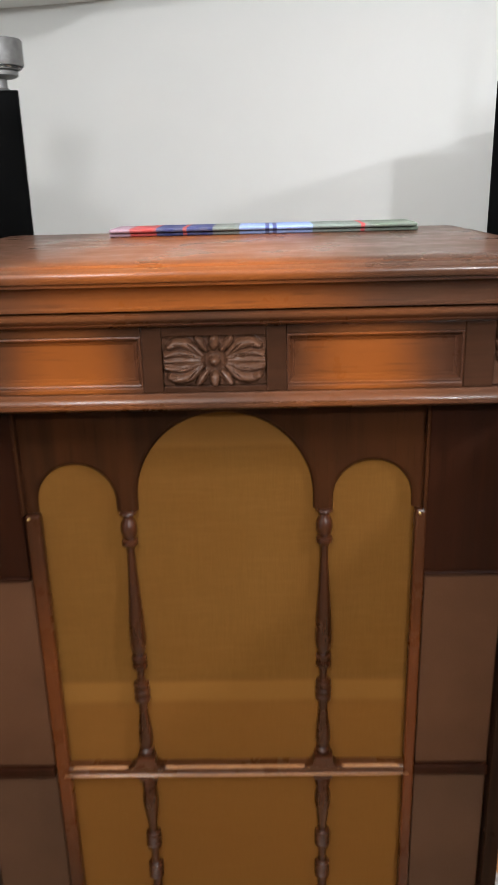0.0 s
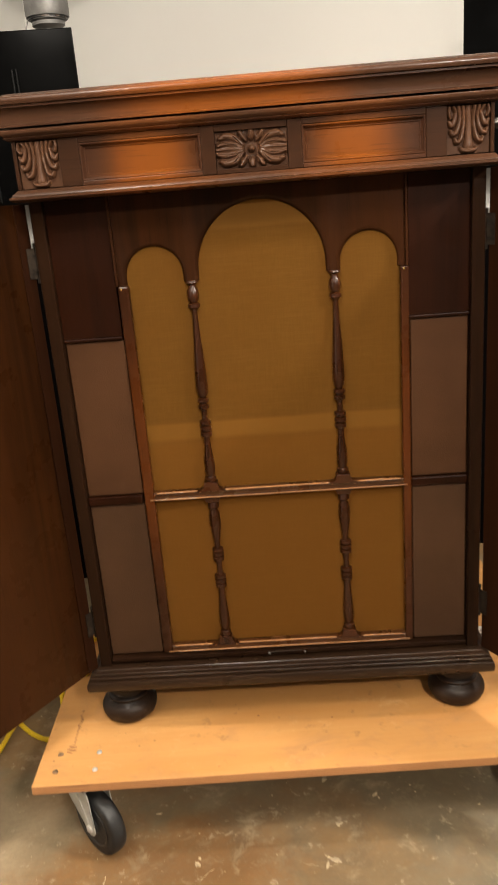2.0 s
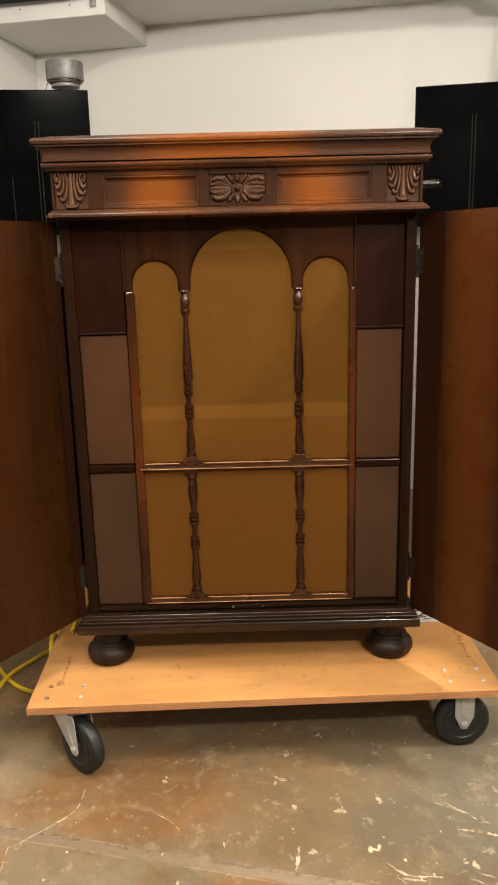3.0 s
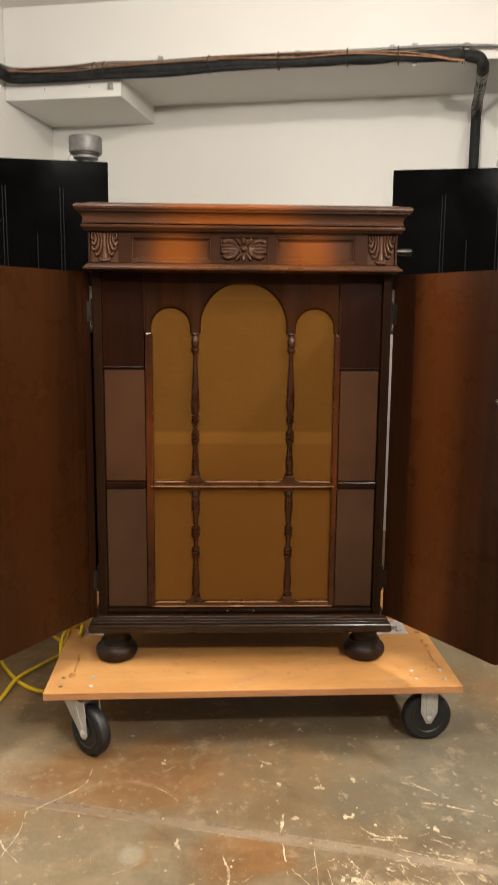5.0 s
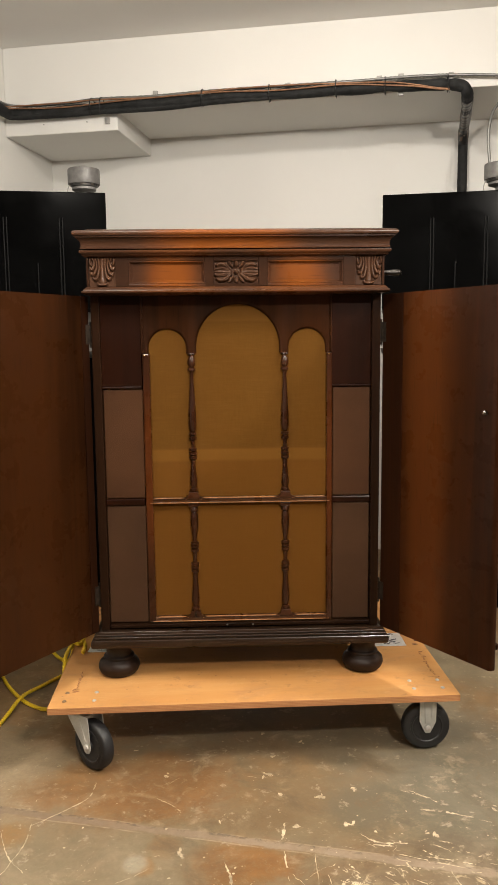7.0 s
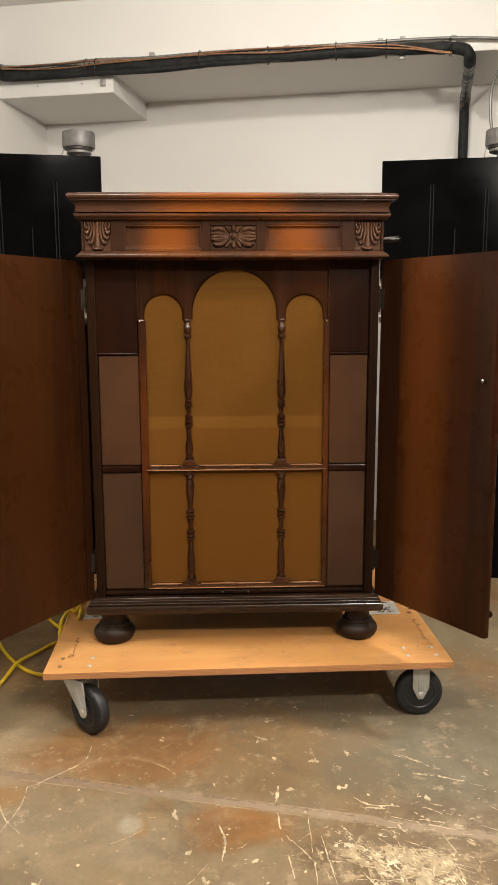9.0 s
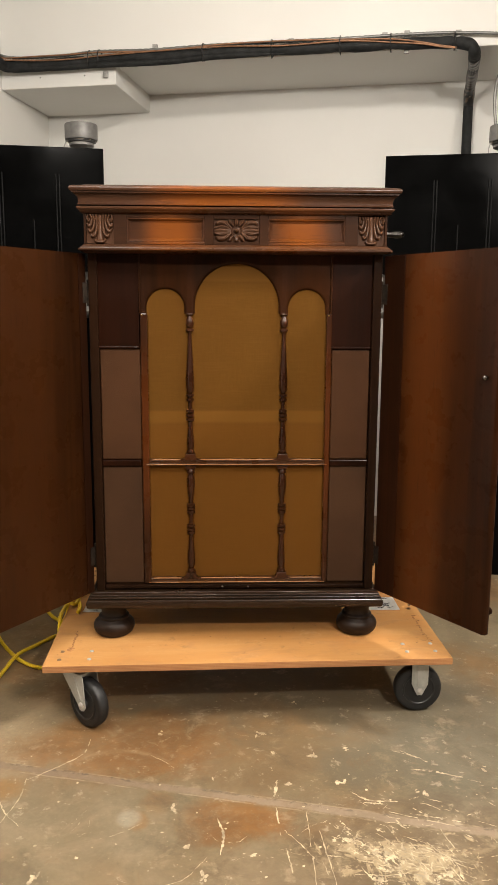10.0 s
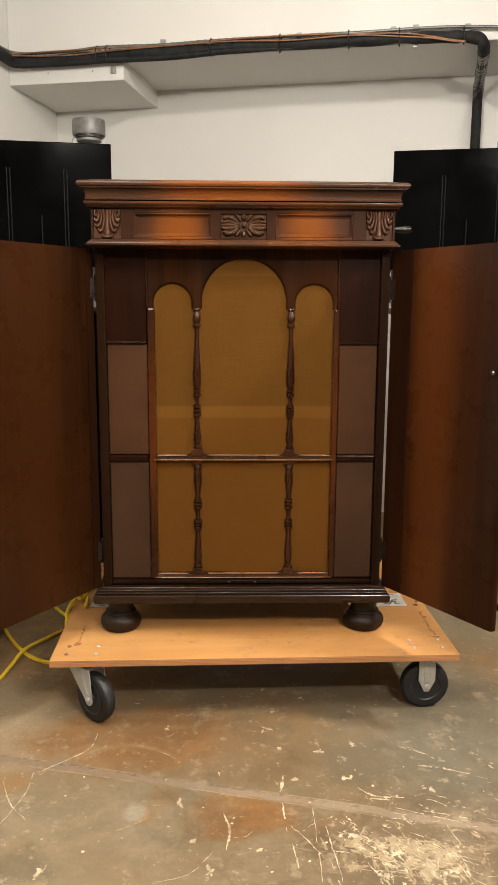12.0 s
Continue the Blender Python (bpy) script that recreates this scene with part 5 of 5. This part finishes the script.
# ---- yellow rope ----
def rope(points):
    """Three strands laid round one another along a line."""
    line, bm, run = smooth_line(points, 26), bmesh.new(), [0.0]
    for a, b in zip(line, line[1:]):
        run.append(run[-1] + (b - a).length)
    for k in range(3):
        twist = []
        for i, p in enumerate(line):
            d = (line[min(i + 1, len(line) - 1)] - line[max(i - 1, 0)]).normalized()
            side = d.cross(Vector((0, 0, 1)) if abs(d.z) < 0.9 else Vector((1, 0, 0))).normalized()
            a = 2 * math.pi * (run[i] / 0.034 + k / 3)
            twist.append(p + (side * math.cos(a) + side.cross(d) * math.sin(a)) * 0.0028)
        tube(twist, 0.0034, 6, bm)
    return bm


R = FLOOR + 0.0062
bm = rope([(-0.86, 0.56, R), (-0.796, 0.451, R), (-0.727, 0.317, R), (-0.656, 0.214, R), (-0.601, 0.164, R), (-0.560, 0.149, R), (-0.510, 0.155, R), (-0.46, 0.18, R)])
tie = rope([(-0.690, 0.030, R), (-0.683, 0.058, R), (-0.674, 0.130, R + 0.002), (-0.656, 0.214, R + 0.0125), (-0.620, 0.315, R), (-0.576, 0.380, R), (-0.525, 0.43, R), (-0.46, 0.47, R)])
yellow = thing("yellow_rope", pose(-0.64, 0.15, FLOOR), "bright yellow rope crossed on the floor, tied to the dolly", "rope")
part("strand", bm, m_rope, yellow, "", None, 60)
part("strand", tie, m_rope, yellow, "", None, 60)
part("rope_end", lathe([(0.003, -0.024), (0.008, -0.022), (0.0115, -0.006), (0.0105, 0.004), (0.006, 0.008)], 10), m_rope, yellow, "", pose(-0.692, 0.024, FLOOR + 0.0118, 90, 0, 165), 60)
bm = rope([(-0.664, 0.614, R), (-0.620, 0.540, R), (-0.583, 0.463, 0.0), (-0.545, 0.36, 0.04), (-0.512, 0.27, 0.105), (-0.499, 0.236, ZB + 0.010), (-0.478, 0.245, ZB + 0.007), (-0.460, 0.20, ZB + 0.007), (-0.456, 0.145, ZB + 0.007)])
part("strand", bm, m_rope, yellow, "", None, 60)
bm = rope([(-0.500, 0.085, 0.09), (-0.500, 0.105, ZB + 0.004), (-0.499, 0.17, ZB + 0.011), (-0.488, 0.235, ZB + 0.018), (-0.470, 0.24, ZB + 0.016), (-0.474, 0.205, ZB + 0.010), (-0.491, 0.20, ZB + 0.018), (-0.492, 0.245, ZB + 0.010), (-0.46, 0.30, ZB + 0.007)])
part("knot", bm, m_rope, yellow, "", None, 60)

# ---- black horn loudspeakers with grey drivers, against the wall ----
def speaker(x, y, turn, s, driver_x, driver_y):
    """s: the side on which the cabinet goes on out of sight; origin at the inner front corner on the floor."""
    at = pose(x, y, 0, 0, 0, turn)
    sp = thing("horn_loudspeaker", at @ pose(0, 0, FLOOR), "tall glossy black horn loudspeaker cabinet with grey driver on top", "loudspeaker", "loudspeakers behind the cabinet")
    W, D, H = 0.80, 0.42, 1.600

    def sub(name, b2, mat, label="", sm=None, parent=None):
        for v in b2.verts:
            # the inner side slants away towards the back
            v.co.x = s * (v.co.x + (0.30 * max(0.0, v.co.y) if v.co.x < 0.1 else 0.0))
        return part(name, b2, mat, parent or sp, label, at, sm)

    sub("body", box(0, W, 0, D, 1.165, H, 0.003), m_lacquer, "glossy black upper box")
    sub("base", box(0.03, W - 0.02, 0.05, D, FLOOR, 0.995, 0.003), m_lacquer)
    rim = bmesh.new()
    prof = [(0.0, 1.1645), (0.018, 1.150), (0.030, 1.115), (0.026, 1.075), (0.012, 1.045), (-0.006, 1.030), (-0.010, 1.022), (-0.008, 1.014), (0.010, 1.000), (0.050, 0.9955), (D - 0.01, 0.9955), (D - 0.01, 1.1645)]
    a = [rim.verts.new((0.0, yy, z)) for yy, z in prof]
    b = [rim.verts.new((W, yy, z)) for yy, z in prof]
    for i in range(len(prof)):
        rim.faces.new((a[i], a[(i + 1) % len(prof)], b[(i + 1) % len(prof)], b[i]))
    rim.faces.new(a)
    rim.faces.new(b[::-1])
    sub("rim", rim, m_silver, "rounded grey metal rim", 40)
    lean = 0.022 if s < 0 else 0.0
    for gx in (0.187 - lean, 0.385 - lean, 0.585 - lean):
        for q in (-0.0055, 0.0055):
            sub("bead", tube([Vector((gx + q, -0.0020, 1.170)), Vector((gx + q, -0.0020, 1.507))], 0.0030, 8), m_bead, "", 60)
    sub("latch", box(0.2720 - lean, 0.2765 - lean, -0.007, -0.0002, 1.175, 1.345, 0.0015), m_bead)
    drv = bmesh.new()
    lathe([(0.027, 0.001), (0.027, 0.030), (0.019, 0.036), (0.019, 0.055), (0.040, 0.059), (0.048, 0.063), (0.048, 0.072), (0.044, 0.074), (0.053, 0.0765), (0.053, 0.079)], 32, drv)
    base = part("driver", drv, m_grey, sp, "metal driver throat and flange", at @ pose(driver_x, driver_y, H), 40)
    part("driver_can", lathe([(0.056, 0.0830), (0.0625, 0.0840), (0.0640, 0.0900), (0.0640, 0.1400), (0.0620, 0.1440), (0.057, 0.1450), (0.055, 0.1425), (0.001, 0.1420)], 40), m_grey, base, "grey metal driver can", at @ pose(driver_x, driver_y, H), 40)
    part("gasket", lathe([(0.048, 0.0791), (0.058, 0.0791), (0.058, 0.0829), (0.048, 0.0829)], 32), m_tape, base, "", at @ pose(driver_x, driver_y, H), 40)
    wire = tube(smooth_line([(-0.058, -0.01, 0.080), (-0.066, -0.012, 0.055), (-0.062, -0.014, 0.020), (-0.066, -0.02, 0.003)], 6), 0.0022, 6)
    part("wire", wire, m_clip, base, "thin pale lead", at @ pose(driver_x, driver_y, H), 60)
    return sp


speaker(-0.463, 0.935, 8.0, -1, -0.086, 0.30)
speaker(0.578, 1.005, -12.0, 1, 0.462, 0.24)

# ---- pipe bundle along the beam ----
def at_wall(u, v, z):
    return (ROOM @ Vector((u, v, z)))


bundle = thing("pipe_bundle", ROOM @ pose(1.0, 0, BEAM), "black foam pipes, copper tube and grey conduit clipped along the beam", "pipes")
run = [(0.036, -0.60, 2.112), (0.036, -0.35, 2.106), (0.037, -0.16, 2.100), (0.045, -0.060, 2.094), (0.10, -0.036, 2.096), (0.22, -0.032, 2.095), (0.36, -0.032, 2.097), (0.47, -0.032, 2.103), (0.62, -0.032, 2.104), (0.80, -0.032, 2.103), (1.03, -0.031, 2.108),
       (1.30, -0.031, 2.106), (1.55, -0.031, 2.106), (1.78, -0.031, 2.104), (1.92, -0.032, 2.100), (2.005, -0.034, 2.096), (2.053, -0.042, 2.082), (2.068, -0.036, 2.062), (2.074, 0.010, 2.052)]
line = smooth_line([at_wall(*p) for p in run], 10)
wob = random.Random(3)
ph = [wob.uniform(0, 6) for _ in range(3)]
# the ties pinch the foam
TIES = ((0.44, 2.102), (0.485, 2.103), (0.95, 2.106), (1.245, 2.106), (1.53, 2.106), (1.735, 2.104), (1.99, 2.097))
pinch = [min(range(len(line)), key=lambda i: (line[i] - at_wall(u, -0.032, z)).length) / (len(line) - 1) for u, z in TIES]


def foam(t):
    return 0.0240 + 0.0014 * math.sin(38 * t + ph[0]) + 0.0010 * math.sin(91 * t + ph[1]) - 0.0065 * max(math.exp(-((t - p) / 0.011) ** 2) for p in pinch)


part("foam_pipe", tube(line, foam, 14), m_foam, bundle, "black foam-covered pipe", None, 60)
low = [(u, v - 0.010, z - 0.020 + 0.004 * math.sin(7 * u)) for u, v, z in run[3:12]]
part("foam_pipe", tube(smooth_line([at_wall(*p) for p in low], 8), lambda t: 0.0135 * min(1.0, 0.2 + 8 * (1 - t), 0.2 + 8 * t), 10), m_foam, bundle, "thinner black foam-covered pipe", None, 60)
down = [(2.071, -0.020, 2.054), (2.079, 0.06, 2.050), (2.086, 0.20, 2.046), (2.093, 0.34, 2.040), (2.095, 0.415, 2.020), (2.095, 0.440, 1.96), (2.095, 0.440, 1.50), (2.095, 0.440, 0.95)]
part("drop_pipe", tube(smooth_line([at_wall(*p) for p in down], 8), 0.0225, 14), m_foam, bundle, "black pipe dropping down the wall behind the loudspeaker", None, 60)
part("tape_wrap", tube(smooth_line([at_wall(*p) for p in ((2.075, 0.015, 2.052), (2.081, 0.10, 2.049), (2.087, 0.22, 2.045), (2.093, 0.34, 2.039), (2.095, 0.412, 2.020), (2.095, 0.438, 1.970))], 6), lambda t: 0.0238 + 0.0015 * math.sin(17 * t), 12), m_tape, bundle, "shiny black tape wrap", None, 60)
for k, (dv, dz, r0) in enumerate(((-0.022, 0.024, 0.0034), (-0.029, 0.013, 0.0034))):
    cop = [(u, v + dv - 0.004 * math.sin(4 * u + k), z + dz + 0.006 * math.sin(6.5 * u + 2.2 * k)) for u, v, z in run[1:13]] + [(1.75, -0.055, 2.116 - 0.012 * k), (1.86, -0.064, 2.096 - 0.006 * k), (1.94, -0.068, 2.078 - 0.004 * k), (1.995, -0.066, 2.070 - 0.003 * k)]
    part("copper_tube", tube(smooth_line([at_wall(*p) for p in cop], 8), r0, 8), m_copper, bundle, "copper tube", None, 60)
cond = [(0.030, -0.60, 2.150), (0.030, -0.30, 2.140), (0.035, -0.10, 2.128), (0.10, -0.030, 2.126), (0.30, -0.020, 2.128), (0.47, -0.016, 2.138), (0.72, -0.014, 2.134), (1.0, -0.014, 2.139), (1.32, -0.014, 2.138), (1.6, -0.014, 2.137), (1.8, -0.014, 2.139), (1.95, -0.014, 2.137), (2.10, -0.016, 2.128),
        (2.25, -0.016, 2.118), (2.6, -0.014, 2.116), (3.4, -0.014, 2.12)]
part("conduit", tube(smooth_line([at_wall(u, v - 0.012, z + 0.002) for u, v, z in cond], 30), lambda t: 0.0062 + 0.0009 * math.sin(900 * t), 8), m_conduit, bundle, "ribbed grey flexible conduit", None, 60)
thin = [(0.50, -0.045, 2.075), (0.62, -0.050, 2.070), (0.78, -0.048, 2.073), (0.92, -0.045, 2.082), (1.02, -0.045, 2.092)]
part("wire", tube(smooth_line([at_wall(*p) for p in thin], 8), 0.0016, 6), m_tie, bundle, "", None, 60)
grey_drop = [(2.310, -0.012, 2.112), (2.262, -0.060, 2.065), (2.208, -0.110, 2.012), (2.164, -0.145, 1.955), (2.146, -0.160, 1.890), (2.144, -0.165, 1.820), (2.152, -0.165, 1.744)]
part("driver_lead", tube(smooth_line([at_wall(*p) for p in grey_drop], 8), 0.006, 8), m_conduit, bundle, "grey lead to the driver", None, 60)
bracket = box(0.0015, 0.014, -0.216, -0.196, 2.052, 2.118, 0.002)
box(0.0142, 0.050, -0.212, -0.200, 2.070, 2.076, 0.001, 2, bracket)
part("pipe_bracket", bracket, m_tie, bundle, "black pipe bracket", ROOM)
part("wire", tube(smooth_line([at_wall(*p) for p in ((0.004, -0.50, 1.935), (0.004, -0.30, 1.948), (0.005, -0.215, 1.962), (0.010, -0.175, 1.960), (0.016, -0.140, 1.953))], 6), 0.0026, 6), m_tie, bundle, "stray black wire end on the side wall", None, 60)
for u, z in TIES:
    ring = bmesh.new()
    n = 20
    pts = [at_wall(u, -0.034 + 0.034 * math.cos(2 * math.pi * k / n), z + 0.006 + 0.0345 * math.sin(2 * math.pi * k / n)) for k in range(n + 1)]
    tube(pts, 0.0022, 6, ring)
    tube([at_wall(u, -0.066, z - 0.010), at_wall(u + 0.004, -0.072, z - 0.045)], 0.0014, 5, ring)
    part("cable_tie", ring, m_tie, bundle, "", None, 60)
for u, z in ((0.50, 2.052), (0.728, 2.150), (1.322, 2.144), (1.71, 2.146), (1.80, 2.148), (1.80, 2.088), (2.005, 2.140)):
    b2 = box(u - 0.011, u + 0.011, -0.016, -0.0035, z - 0.016, z + 0.012, 0.002)
    box(u - 0.004, u + 0.004, -0.020, -0.0162, z - 0.010, z + 0.004, 0.001, 2, b2)
    part("wall_clip", b2, m_clip, bundle, "grey wall clip", ROOM)
